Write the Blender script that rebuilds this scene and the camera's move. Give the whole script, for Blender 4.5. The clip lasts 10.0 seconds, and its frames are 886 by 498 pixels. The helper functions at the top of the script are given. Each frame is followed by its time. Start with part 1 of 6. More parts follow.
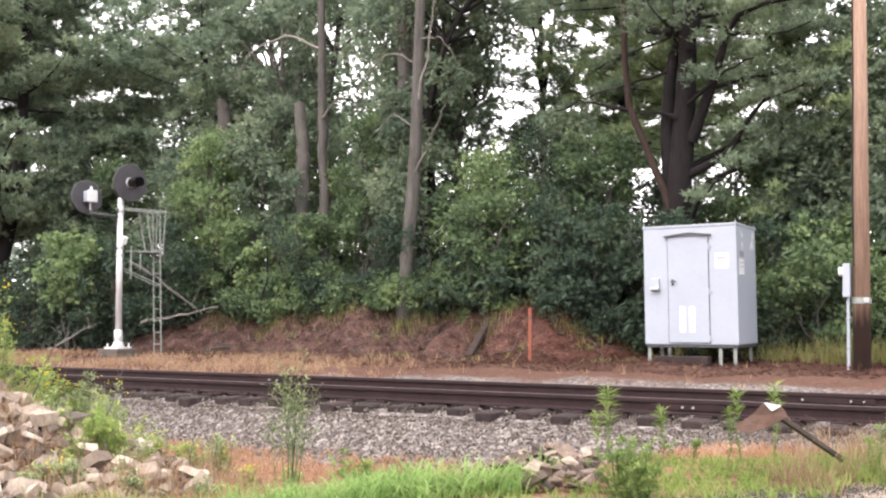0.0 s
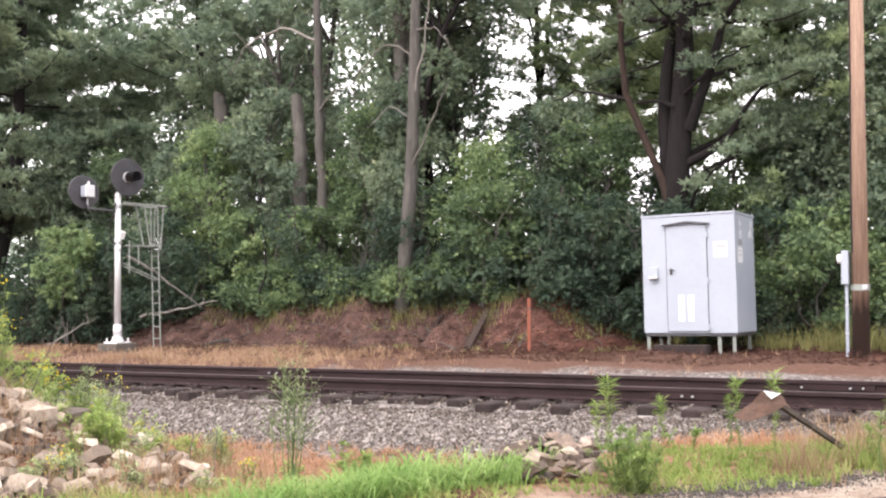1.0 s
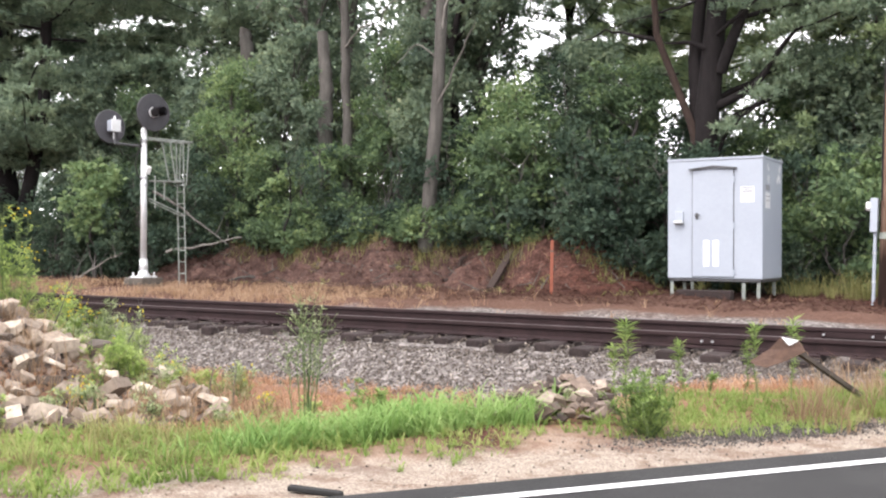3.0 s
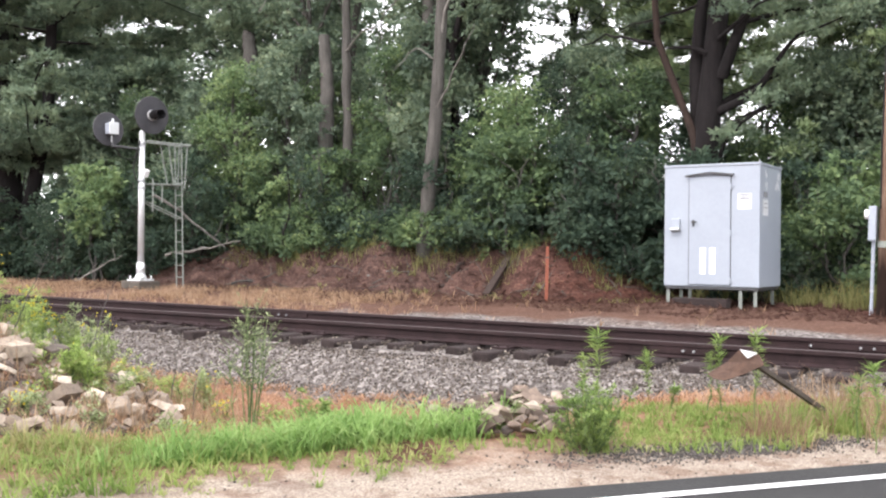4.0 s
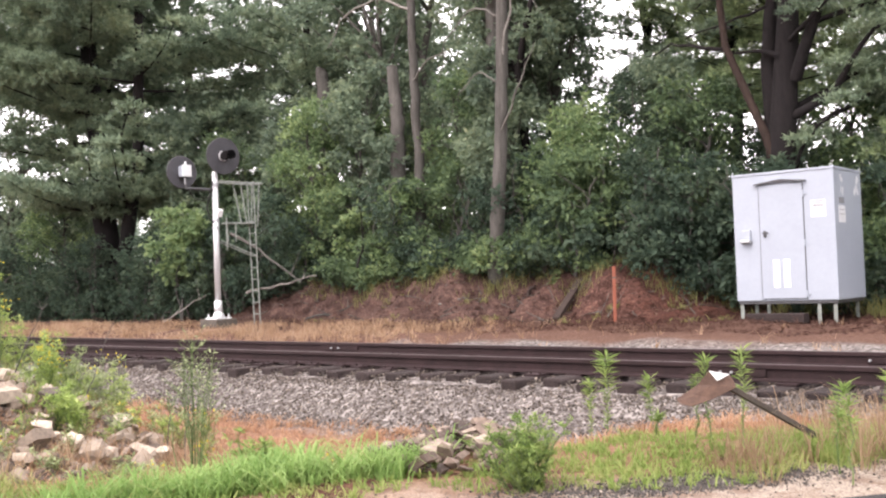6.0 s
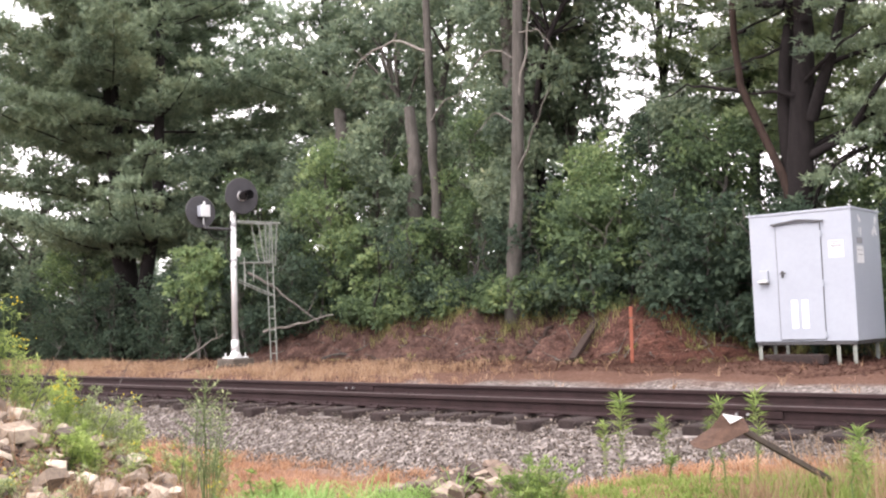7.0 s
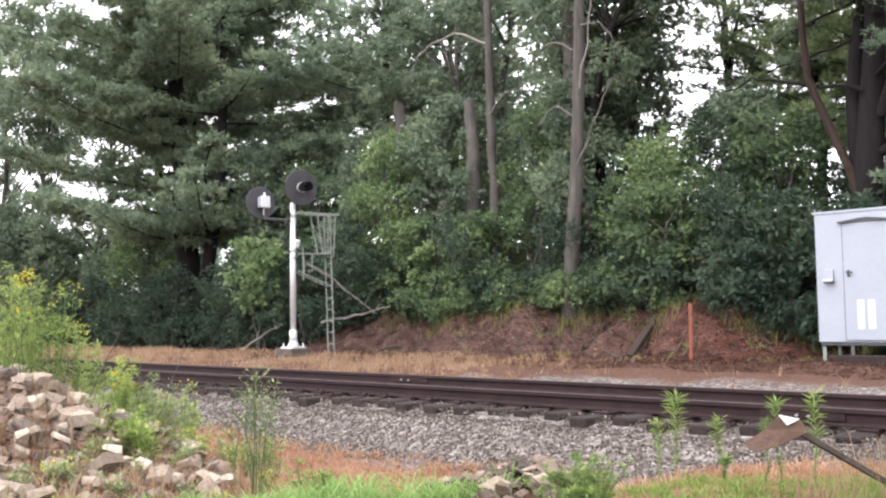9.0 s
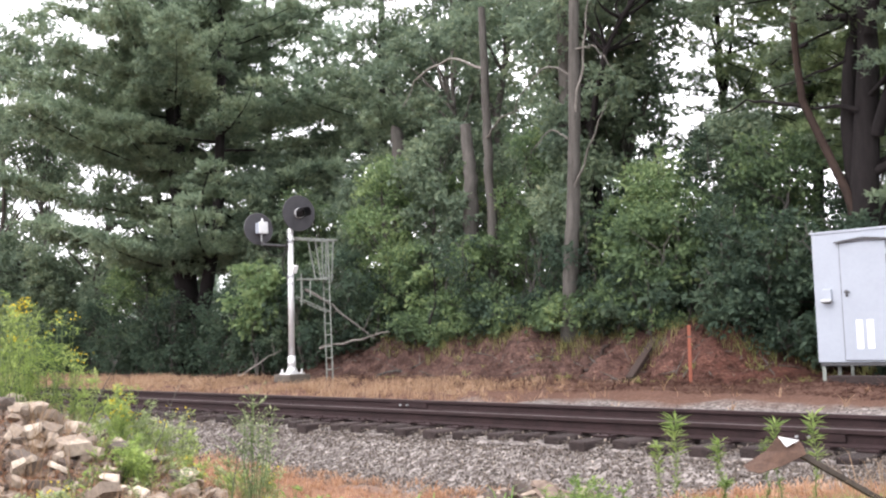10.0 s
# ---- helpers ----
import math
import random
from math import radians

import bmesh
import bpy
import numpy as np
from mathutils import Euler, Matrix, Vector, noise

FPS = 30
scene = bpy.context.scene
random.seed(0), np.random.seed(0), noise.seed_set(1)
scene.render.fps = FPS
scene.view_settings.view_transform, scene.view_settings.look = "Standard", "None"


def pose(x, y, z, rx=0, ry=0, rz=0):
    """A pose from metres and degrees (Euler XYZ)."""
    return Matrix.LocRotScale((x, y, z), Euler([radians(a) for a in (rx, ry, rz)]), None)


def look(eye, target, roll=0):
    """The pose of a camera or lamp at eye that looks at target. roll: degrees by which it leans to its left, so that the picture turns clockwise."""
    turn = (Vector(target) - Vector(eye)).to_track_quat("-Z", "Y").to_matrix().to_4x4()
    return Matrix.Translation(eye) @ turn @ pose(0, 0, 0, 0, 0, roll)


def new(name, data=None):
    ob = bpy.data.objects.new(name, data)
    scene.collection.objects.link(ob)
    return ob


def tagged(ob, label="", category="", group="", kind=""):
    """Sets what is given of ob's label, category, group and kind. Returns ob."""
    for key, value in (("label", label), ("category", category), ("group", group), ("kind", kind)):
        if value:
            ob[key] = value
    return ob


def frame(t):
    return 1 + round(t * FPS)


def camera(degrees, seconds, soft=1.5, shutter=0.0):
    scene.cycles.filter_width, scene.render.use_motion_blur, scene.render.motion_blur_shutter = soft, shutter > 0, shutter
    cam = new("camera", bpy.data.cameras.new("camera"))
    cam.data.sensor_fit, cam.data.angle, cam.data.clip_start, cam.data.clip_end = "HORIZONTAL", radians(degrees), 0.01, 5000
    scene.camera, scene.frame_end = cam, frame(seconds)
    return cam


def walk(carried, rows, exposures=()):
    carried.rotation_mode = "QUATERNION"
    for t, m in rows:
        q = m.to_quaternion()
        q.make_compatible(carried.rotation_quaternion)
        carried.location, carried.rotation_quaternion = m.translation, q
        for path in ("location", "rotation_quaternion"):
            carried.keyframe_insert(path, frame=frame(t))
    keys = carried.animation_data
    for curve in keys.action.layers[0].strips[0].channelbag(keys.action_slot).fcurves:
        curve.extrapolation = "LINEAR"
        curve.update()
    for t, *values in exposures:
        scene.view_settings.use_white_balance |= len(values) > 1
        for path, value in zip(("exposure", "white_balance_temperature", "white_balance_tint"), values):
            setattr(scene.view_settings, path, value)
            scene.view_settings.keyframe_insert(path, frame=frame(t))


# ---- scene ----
cam = camera(48.9, 10.0, soft=2.2)
PATH = [
    (0, (0.329, -9.916, 0.855), (-0.698, -8.205, 0.994), -0.3),
    (0.5, (0.34, -9.905, 0.854), (-0.682, -8.19, 0.98), -0.3),
    (1, (0.328, -9.906, 0.857), (-0.697, -8.193, 0.978), -0.9),
    (1.5, (0.335, -9.903, 0.849), (-0.701, -8.194, 0.93), -0.8),
    (2, (0.325, -9.892, 0.842), (-0.727, -8.191, 0.868), -0.4),
    (2.4, (0.319, -9.884, 0.85), (-0.746, -8.191, 0.853), -0.2),
    (2.5, (0.318, -9.893, 0.848), (-0.747, -8.2, 0.85), -0.1),
    (4, (0.588, -9.485, 0.862), (-0.512, -7.815, 0.872), 0.6),
    (4.5, (0.771, -9.212, 0.865), (-0.383, -7.58, 0.926), -0.3),
    (5, (0.961, -8.976, 0.871), (-0.217, -7.361, 0.934), -0.2),
    (6.5, (1.188, -8.559, 0.826), (-0.132, -7.059, 0.917), -2.5),
    (7, (1.199, -8.616, 0.848), (-0.111, -7.113, 0.998), -1.9),
    (7.5, (1.184, -8.61, 0.836), (-0.161, -7.136, 0.974), -0.2),
    (8, (1.185, -8.563, 0.843), (-0.233, -7.161, 0.988), 0.1),
    (8.5, (1.201, -8.542, 0.837), (-0.21, -7.132, 0.971), -0.3),
    (9, (1.202, -8.548, 0.844), (-0.199, -7.127, 0.984), -0.9),
    (9.5, (1.212, -8.546, 0.84), (-0.2, -7.139, 0.999), -0.9),
    (10, (1.211, -8.541, 0.846), (-0.184, -7.12, 1.035), -1.5),
]
walk(cam, [(t, look(eye, target, roll)) for t, eye, target, roll in PATH],
     exposures=[(0, 1.60, 6930, 18.5), (1, 1.60, 6930, 18.5), (2.5, 1.52, 6780, 15.5), (4, 1.50, 6640, 14), (5, 1.58, 6880, 17.5), (6.5, 1.58, 6980, 20.5),
                (7.5, 1.56, 6980, 20), (8.5, 1.48, 6690, 17), (9.5, 1.46, 6640, 16), (10, 1.46, 6640, 16)])

# ---- light ----
world = bpy.data.worlds.new("overcast_sky")
scene.world = world
world.use_nodes = True
wn, wl = world.node_tree.nodes, world.node_tree.links
wn.clear()
sky = wn.new("ShaderNodeTexSky")
sky.sky_type, sky.sun_disc = "NISHITA", False
sky.sun_elevation, sky.sun_rotation = radians(52), radians(200)
cloud = wn.new("ShaderNodeMixRGB")
cloud.inputs[0].default_value = 0.86
cloud.inputs[2].default_value = (14.0, 14.4, 15.0, 1)
back = wn.new("ShaderNodeBackground")
back.inputs[1].default_value = 0.1
wout = wn.new("ShaderNodeOutputWorld")
wl.new(sky.outputs[0], cloud.inputs[1])
wl.new(cloud.outputs[0], back.inputs[0])
wl.new(back.outputs[0], wout.inputs[0])
sun_data = bpy.data.lights.new("sun", "SUN")
sun_data.energy, sun_data.angle, sun_data.color = 1.0, radians(25), (1.0, 0.96, 0.9)
sun = new("sun", sun_data)
sun.matrix_world = look((-9, -15, 24), (-6, 4, 0))


# ---- materials ----
def nodes_of(name):
    m = bpy.data.materials.new(name)
    m.use_nodes = True
    n, l = m.node_tree.nodes, m.node_tree.links
    return m, n, l, n["Principled BSDF"]


def ramp_of(n, stops):
    r = n.new("ShaderNodeValToRGB")
    while len(r.color_ramp.elements) < len(stops):
        r.color_ramp.elements.new(0.5)
    for e, (p, c) in zip(r.color_ramp.elements, stops):
        e.position, e.color = p, (*c, 1)
    return r


def noise_of(n, l, scale, detail=4, coords=None, rough=0.6):
    t = n.new("ShaderNodeTexNoise")
    t.inputs["Scale"].default_value, t.inputs["Detail"].default_value = scale, detail
    t.inputs["Roughness"].default_value = rough
    if coords is not None:
        l.new(coords, t.inputs["Vector"])
    return t


def surface(name, dark, light, scale=8, fine=60, rough=0.7, metal=0.0, bump=0.3, vary=0.25, stretch=None, specular=0.3):
    """Two-scale noise between two colours, relief from the fine one, and a shift from piece to piece."""
    m, n, l, p = nodes_of(name)
    tc = n.new("ShaderNodeTexCoord")
    co = tc.outputs["Object"]
    if stretch:
        mp = n.new("ShaderNodeMapping")
        mp.inputs["Scale"].default_value = stretch
        l.new(co, mp.inputs["Vector"])
        co = mp.outputs[0]
    a, b = noise_of(n, l, scale, 5, co), noise_of(n, l, fine, 3, co)
    mid = n.new("ShaderNodeMixRGB")
    mid.inputs[0].default_value = 0.4
    l.new(a.outputs[0], mid.inputs[1]), l.new(b.outputs[0], mid.inputs[2])
    r = ramp_of(n, [(0.3, dark), (0.7, light)])
    l.new(mid.outputs[0], r.inputs[0])
    info = n.new("ShaderNodeObjectInfo")
    hsv = n.new("ShaderNodeHueSaturation")
    rng = n.new("ShaderNodeMapRange")
    rng.inputs["To Min"].default_value, rng.inputs["To Max"].default_value = 1 - vary, 1 + vary
    l.new(info.outputs["Random"], rng.inputs[0])
    l.new(rng.outputs[0], hsv.inputs["Value"]), l.new(r.outputs[0], hsv.inputs["Color"])
    l.new(hsv.outputs[0], p.inputs["Base Color"])
    p.inputs["Roughness"].default_value, p.inputs["Metallic"].default_value = rough, metal
    p.inputs["Specular IOR Level"].default_value = specular
    bp = n.new("ShaderNodeBump")
    bp.inputs["Strength"].default_value, bp.inputs["Distance"].default_value = bump, 0.01
    l.new(b.outputs[0], bp.inputs["Height"]), l.new(bp.outputs[0], p.inputs["Normal"])
    return m


def foliage(name, stops, rough=0.6, through_light=0.5, patch=0.7):
    """Leaves: a colour for each leaf, drifting over the plant, with some light passing through."""
    m, n, l, p = nodes_of(name)
    geo = n.new("ShaderNodeNewGeometry")
    a = noise_of(n, l, patch, 2, geo.outputs["Position"])
    add = n.new("ShaderNodeMath")
    add.operation = "MULTIPLY_ADD"
    add.inputs[1].default_value = 0.55
    sub = n.new("ShaderNodeMath")
    sub.operation = "MULTIPLY_ADD"
    sub.inputs[1].default_value, sub.inputs[2].default_value = 1.3, -0.42
    l.new(a.outputs[0], sub.inputs[0])
    l.new(geo.outputs["Random Per Island"], add.inputs[0]), l.new(sub.outputs[0], add.inputs[2])
    r = ramp_of(n, stops)
    l.new(add.outputs[0], r.inputs[0]), l.new(r.outputs[0], p.inputs["Base Color"])
    p.inputs["Roughness"].default_value = rough
    p.inputs["Specular IOR Level"].default_value = 0.12
    tr = n.new("ShaderNodeBsdfTranslucent")
    l.new(r.outputs[0], tr.inputs[0])
    mx = n.new("ShaderNodeMixShader")
    mx.inputs[0].default_value = through_light
    l.new(p.outputs[0], mx.inputs[1]), l.new(tr.outputs[0], mx.inputs[2])
    l.new(mx.outputs[0], n["Material Output"].inputs[0])
    return m


def stones(name, stops, rough=0.85):
    """Broken stone: one tone for each piece, with grain."""
    m, n, l, p = nodes_of(name)
    geo = n.new("ShaderNodeNewGeometry")
    info = n.new("ShaderNodeObjectInfo")
    s = n.new("ShaderNodeMath")
    l.new(geo.outputs["Random Per Island"], s.inputs[0]), l.new(info.outputs["Random"], s.inputs[1])
    f = n.new("ShaderNodeMath")
    f.operation = "FRACT"
    l.new(s.outputs[0], f.inputs[0])
    r = ramp_of(n, stops)
    l.new(f.outputs[0], r.inputs[0])
    g = noise_of(n, l, 25, 6, geo.outputs["Position"])
    k = ramp_of(n, [(0.3, (0.55, 0.52, 0.5)), (0.7, (1.15, 1.12, 1.08))])
    l.new(g.outputs[0], k.inputs[0])
    mul = n.new("ShaderNodeMixRGB")
    mul.blend_type, mul.inputs[0].default_value = "MULTIPLY", 1
    l.new(r.outputs[0], mul.inputs[1]), l.new(k.outputs[0], mul.inputs[2])
    l.new(mul.outputs[0], p.inputs["Base Color"])
    p.inputs["Roughness"].default_value = rough
    bp = n.new("ShaderNodeBump")
    bp.inputs["Strength"].default_value, bp.inputs["Distance"].default_value = 0.5, 0.01
    l.new(g.outputs[0], bp.inputs["Height"]), l.new(bp.outputs[0], p.inputs["Normal"])
    return m


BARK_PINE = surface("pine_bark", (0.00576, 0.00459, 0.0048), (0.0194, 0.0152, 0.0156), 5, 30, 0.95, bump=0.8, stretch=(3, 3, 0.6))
BARK_RED = surface("reddish_bark", (0.0127, 0.0088, 0.00795), (0.049, 0.0313, 0.0246), 5, 30, 0.95, bump=0.8, stretch=(3, 3, 0.6))
BARK_GREY = surface("grey_bark", (0.0381, 0.0356, 0.0322), (0.121, 0.112, 0.102), 4, 26, 0.95, bump=0.8, stretch=(3, 3, 0.5))
DEADWOOD = surface("weathered_deadwood", (0.0855, 0.0772, 0.0702), (0.237, 0.221, 0.2), 6, 40, 0.9, bump=0.6, stretch=(2, 2, 0.6))
LEAF_SHRUB = foliage("shrub_leaves", [(0.0, (0.0557, 0.0896, 0.0581)), (0.4, (0.111, 0.167, 0.092)), (0.75, (0.179, 0.251, 0.121)), (1.0, (0.296, 0.358, 0.162))], patch=0.9)
LEAF_LIGHT = foliage("light_shrub_leaves", [(0.0, (0.0883, 0.138, 0.0743)), (0.5, (0.176, 0.256, 0.125)), (1.0, (0.326, 0.407, 0.193))], patch=1.2)
# Deep green, taken darker still to stand in for shade under the pines.
LEAF_DEEP_SHADE = foliage("deep_green_and_shaded_leaves", [(0.0, (0.0356, 0.0585, 0.046)), (0.5, (0.0667, 0.104, 0.0719)), (1.0, (0.12, 0.16, 0.0999))], patch=1.0)
# Distance haze sits in these colours: bluer oak leaves, paler bluer far leaves.
LEAF_OAK = foliage("oak_leaves", [(0.0, (0.0948, 0.133, 0.107)), (0.5, (0.175, 0.233, 0.161)), (0.85, (0.241, 0.296, 0.192)), (1.0, (0.365, 0.394, 0.25))])
LEAF_FAR_HAZE = foliage("haze_tinted_far_leaves", [(0.0, (0.118, 0.16, 0.127)), (0.5, (0.229, 0.288, 0.23)), (1.0, (0.36, 0.414, 0.332))], patch=0.4)
NEEDLES = foliage("pine_needles", [(0.0, (0.0973, 0.143, 0.107)), (0.5, (0.189, 0.253, 0.17)), (1.0, (0.304, 0.364, 0.228))], rough=0.5, through_light=0.34, patch=0.6)
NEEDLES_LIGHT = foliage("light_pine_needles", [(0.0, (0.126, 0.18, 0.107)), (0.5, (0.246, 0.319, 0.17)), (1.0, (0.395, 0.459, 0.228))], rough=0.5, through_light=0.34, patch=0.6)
GRASS_GREEN = foliage("green_grass", [(0.0, (0.099, 0.176, 0.0495)), (0.5, (0.204, 0.33, 0.099)), (1.0, (0.363, 0.462, 0.187))], patch=1.5)
GRASS_LIGHT = foliage("light_green_grass", [(0.0, (0.10, 0.16, 0.04)), (0.5, (0.21, 0.29, 0.08)), (1.0, (0.36, 0.38, 0.15))], patch=2.2)
GRASS_DRY = foliage("dry_grass", [(0.0, (0.19, 0.10, 0.06)), (0.5, (0.36, 0.20, 0.12)), (1.0, (0.52, 0.36, 0.24))], patch=1.5)
GRASS_TAN = foliage("tan_dry_grass", [(0.0, (0.15, 0.095, 0.058)), (0.5, (0.28, 0.19, 0.12)), (1.0, (0.43, 0.32, 0.21))], patch=1.5)
GRASS_GOLD = foliage("golden_grass", [(0.0, (0.218, 0.134, 0.084)), (0.5, (0.38, 0.252, 0.162)), (1.0, (0.513, 0.381, 0.269))], patch=1.0)
GRASS_TALL = foliage("tall_tan_grass", [(0.0, (0.12, 0.13, 0.05)), (0.5, (0.22, 0.22, 0.09)), (1.0, (0.36, 0.32, 0.15))], patch=1.0)
WEED = foliage("weed_leaves", [(0.0, (0.09, 0.155, 0.045)), (0.5, (0.20, 0.29, 0.085)), (1.0, (0.34, 0.41, 0.15))], patch=2.0)
WEED_PALE = foliage("pale_weed_leaves", [(0.0, (0.08, 0.12, 0.05)), (0.5, (0.15, 0.21, 0.09)), (1.0, (0.25, 0.31, 0.15))], patch=2.0)
FLOWER = foliage("yellow_flowers", [(0.0, (0.45, 0.36, 0.03)), (1.0, (0.75, 0.62, 0.08))], patch=2.0)
LITTER = foliage("needle_litter", [(0.0, (0.035, 0.02, 0.016)), (0.5, (0.09, 0.046, 0.036)), (0.88, (0.15, 0.095, 0.075)), (1.0, (0.32, 0.24, 0.19))], patch=0.9)
BALLAST = stones("crushed_stone", [(0.0, (0.0371, 0.0291, 0.0251)), (0.45, (0.0821, 0.0668, 0.0567)), (0.88, (0.137, 0.113, 0.0975)), (0.95, (0.203, 0.171, 0.145)), (1.0, (0.442, 0.393, 0.34))])
ROCK = stones("pale_field_stone", [(0.0, (0.08, 0.063, 0.053)), (0.2, (0.16, 0.127, 0.10)), (0.55, (0.265, 0.216, 0.171)), (1.0, (0.48, 0.42, 0.35))])
ROCK_BROWN = stones("brown_field_stone", [(0.0, (0.0533, 0.04, 0.0336)), (0.4, (0.115, 0.084, 0.0672)), (0.8, (0.197, 0.15, 0.12)), (1.0, (0.328, 0.276, 0.228))])
WEED_GREY = foliage("grey_green_weed_leaves", [(0.0, (0.193, 0.24, 0.116)), (0.5, (0.323, 0.386, 0.202)), (1.0, (0.516, 0.571, 0.324))], patch=2.0)
WEED_YELLOW = foliage("yellow_green_weed_leaves", [(0.0, (0.154, 0.231, 0.0605)), (0.5, (0.297, 0.396, 0.121)), (1.0, (0.473, 0.55, 0.209))], patch=2.0)
STEEL_BROWN = surface("brown_rusted_post_steel", (0.03, 0.024, 0.02), (0.10, 0.08, 0.066), 9, 60, 0.75, metal=0.2, bump=0.3)
RUST = surface("rusty_rail_steel", (0.012, 0.00589, 0.0063), (0.0331, 0.0171, 0.0179), 6, 50, 0.85, metal=0.0, bump=0.3, vary=0.05)
RAIL_TOP = surface("worn_rail_head", (0.055, 0.042, 0.042), (0.12, 0.10, 0.098), 3, 40, 0.6, metal=0.4, bump=0.1, vary=0.05)
TIE = surface("creosoted_tie_wood", (0.0132, 0.00935, 0.0092), (0.0462, 0.0319, 0.0299), 5, 40, 0.9, bump=0.9, stretch=(4, 0.7, 4))
HUT = surface("pale_grey_enamel", (0.262, 0.29, 0.338), (0.303, 0.333, 0.382), 1.5, 18, 0.45, bump=0.03, vary=0.02, specular=0.5)
GREY_METAL = surface("galvanised_steel", (0.30, 0.31, 0.32), (0.46, 0.47, 0.48), 8, 60, 0.45, metal=0.6, bump=0.1, vary=0.06)
DARK_METAL = surface("dark_steel", (0.05, 0.05, 0.052), (0.11, 0.11, 0.115), 8, 60, 0.5, metal=0.4, bump=0.1, vary=0.1)
SILVER = surface("aluminium_paint", (0.55, 0.56, 0.57), (0.72, 0.73, 0.74), 5, 50, 0.35, metal=0.35, bump=0.05, vary=0.03)
LADDER = surface("weathered_green_grey_steel", (0.15, 0.165, 0.15), (0.28, 0.30, 0.275), 8, 50, 0.6, metal=0.3, bump=0.1, vary=0.05)
DISC = surface("matt_black_paint", (0.032, 0.032, 0.036), (0.062, 0.06, 0.066), 4, 40, 0.6, bump=0.05, vary=0.1)
WHITE = surface("white_paint", (0.72, 0.72, 0.72), (0.82, 0.82, 0.82), 6, 40, 0.5, bump=0.05, vary=0.02)
PAPER = surface("weathered_paper", (0.46, 0.47, 0.49), (0.62, 0.63, 0.64), 14, 60, 0.6, bump=0.0, vary=0.02)
INK = surface("grey_print", (0.16, 0.165, 0.18), (0.24, 0.245, 0.26), 10, 60, 0.6, bump=0.0, vary=0.02)
CONCRETE = surface("old_concrete", (0.055, 0.046, 0.038), (0.13, 0.112, 0.094), 6, 50, 0.9, bump=0.4)
ORANGE = surface("faded_orange_paint", (0.15, 0.046, 0.028), (0.25, 0.08, 0.048), 8, 50, 0.7, bump=0.1)
RUSTPLATE = surface("brown_rusted_plate", (0.03, 0.017, 0.012), (0.085, 0.048, 0.034), 9, 60, 0.8, metal=0.1, bump=0.3)
PLANK = surface("dark_weathered_plank", (0.0154, 0.0105, 0.0091), (0.049, 0.0322, 0.0266), 6, 40, 0.9, bump=0.6, stretch=(4, 4, 0.8))
ASPHALT = surface("asphalt", (0.012, 0.012, 0.0122), (0.03, 0.0292, 0.029), 3, 160, 0.85, bump=0.5, vary=0.0)
ROADPAINT = surface("worn_white_road_paint", (0.55, 0.55, 0.54), (0.75, 0.75, 0.74), 12, 120, 0.7, bump=0.2, vary=0.0)
DARKSTONE = stones("dark_chippings", [(0.0, (0.03, 0.026, 0.025)), (0.8, (0.09, 0.08, 0.075)), (1.0, (0.25, 0.23, 0.21))])
RUBBER = surface("black_rubber", (0.012, 0.012, 0.012), (0.024, 0.0228, 0.0216), 10, 60, 0.8, bump=0.2)


def pole_wood():
    """Treated pine: orange-brown, with the dark creosoted butt that the pole was dipped in."""
    m = surface("treated_pole_wood", (0.17, 0.105, 0.075), (0.38, 0.255, 0.19), 5, 30, 0.85, bump=0.6, vary=0.0, stretch=(6, 6, 0.35))
    n, l = m.node_tree.nodes, m.node_tree.links
    p = n["Principled BSDF"]
    src = p.inputs["Base Color"].links[0].from_socket
    tc = n.new("ShaderNodeTexCoord")
    sep = n.new("ShaderNodeSeparateXYZ")
    l.new(tc.outputs["Object"], sep.inputs[0])
    mp = n.new("ShaderNodeMapping")
    mp.inputs["Scale"].default_value = (9, 9, 0.7)
    l.new(tc.outputs["Object"], mp.inputs[0])
    ns = noise_of(n, l, 2, 3, mp.outputs[0])
    ad = n.new("ShaderNodeMath")
    ad.operation = "MULTIPLY_ADD"
    ad.inputs[1].default_value = 0.7
    l.new(ns.outputs[0], ad.inputs[0]), l.new(sep.outputs[2], ad.inputs[2])
    mr = n.new("ShaderNodeMapRange")
    mr.inputs["From Min"].default_value, mr.inputs["From Max"].default_value = 1.1, 1.5
    l.new(ad.outputs[0], mr.inputs[0])
    mx = n.new("ShaderNodeMixRGB")
    mx.inputs[1].default_value = (0.05, 0.03, 0.024, 1)
    l.new(mr.outputs[0], mx.inputs[0]), l.new(src, mx.inputs[2]), l.new(mx.outputs[0], p.inputs["Base Color"])
    return m


POLE = pole_wood()


# ---- lie of the land ----
ROAD_N = (0.8, -0.6)            # across the road, towards its middle
ROAD_EDGE, ROAD_FAR = 2.54, 9.1


def smooth(a, b, v):
    t = np.clip((v - a) / (b - a), 0, 1)
    return t * t * (3 - 2 * t)


def road_height(y):
    return -0.1 + 0.09 * smooth(-3.0, -0.5, y)


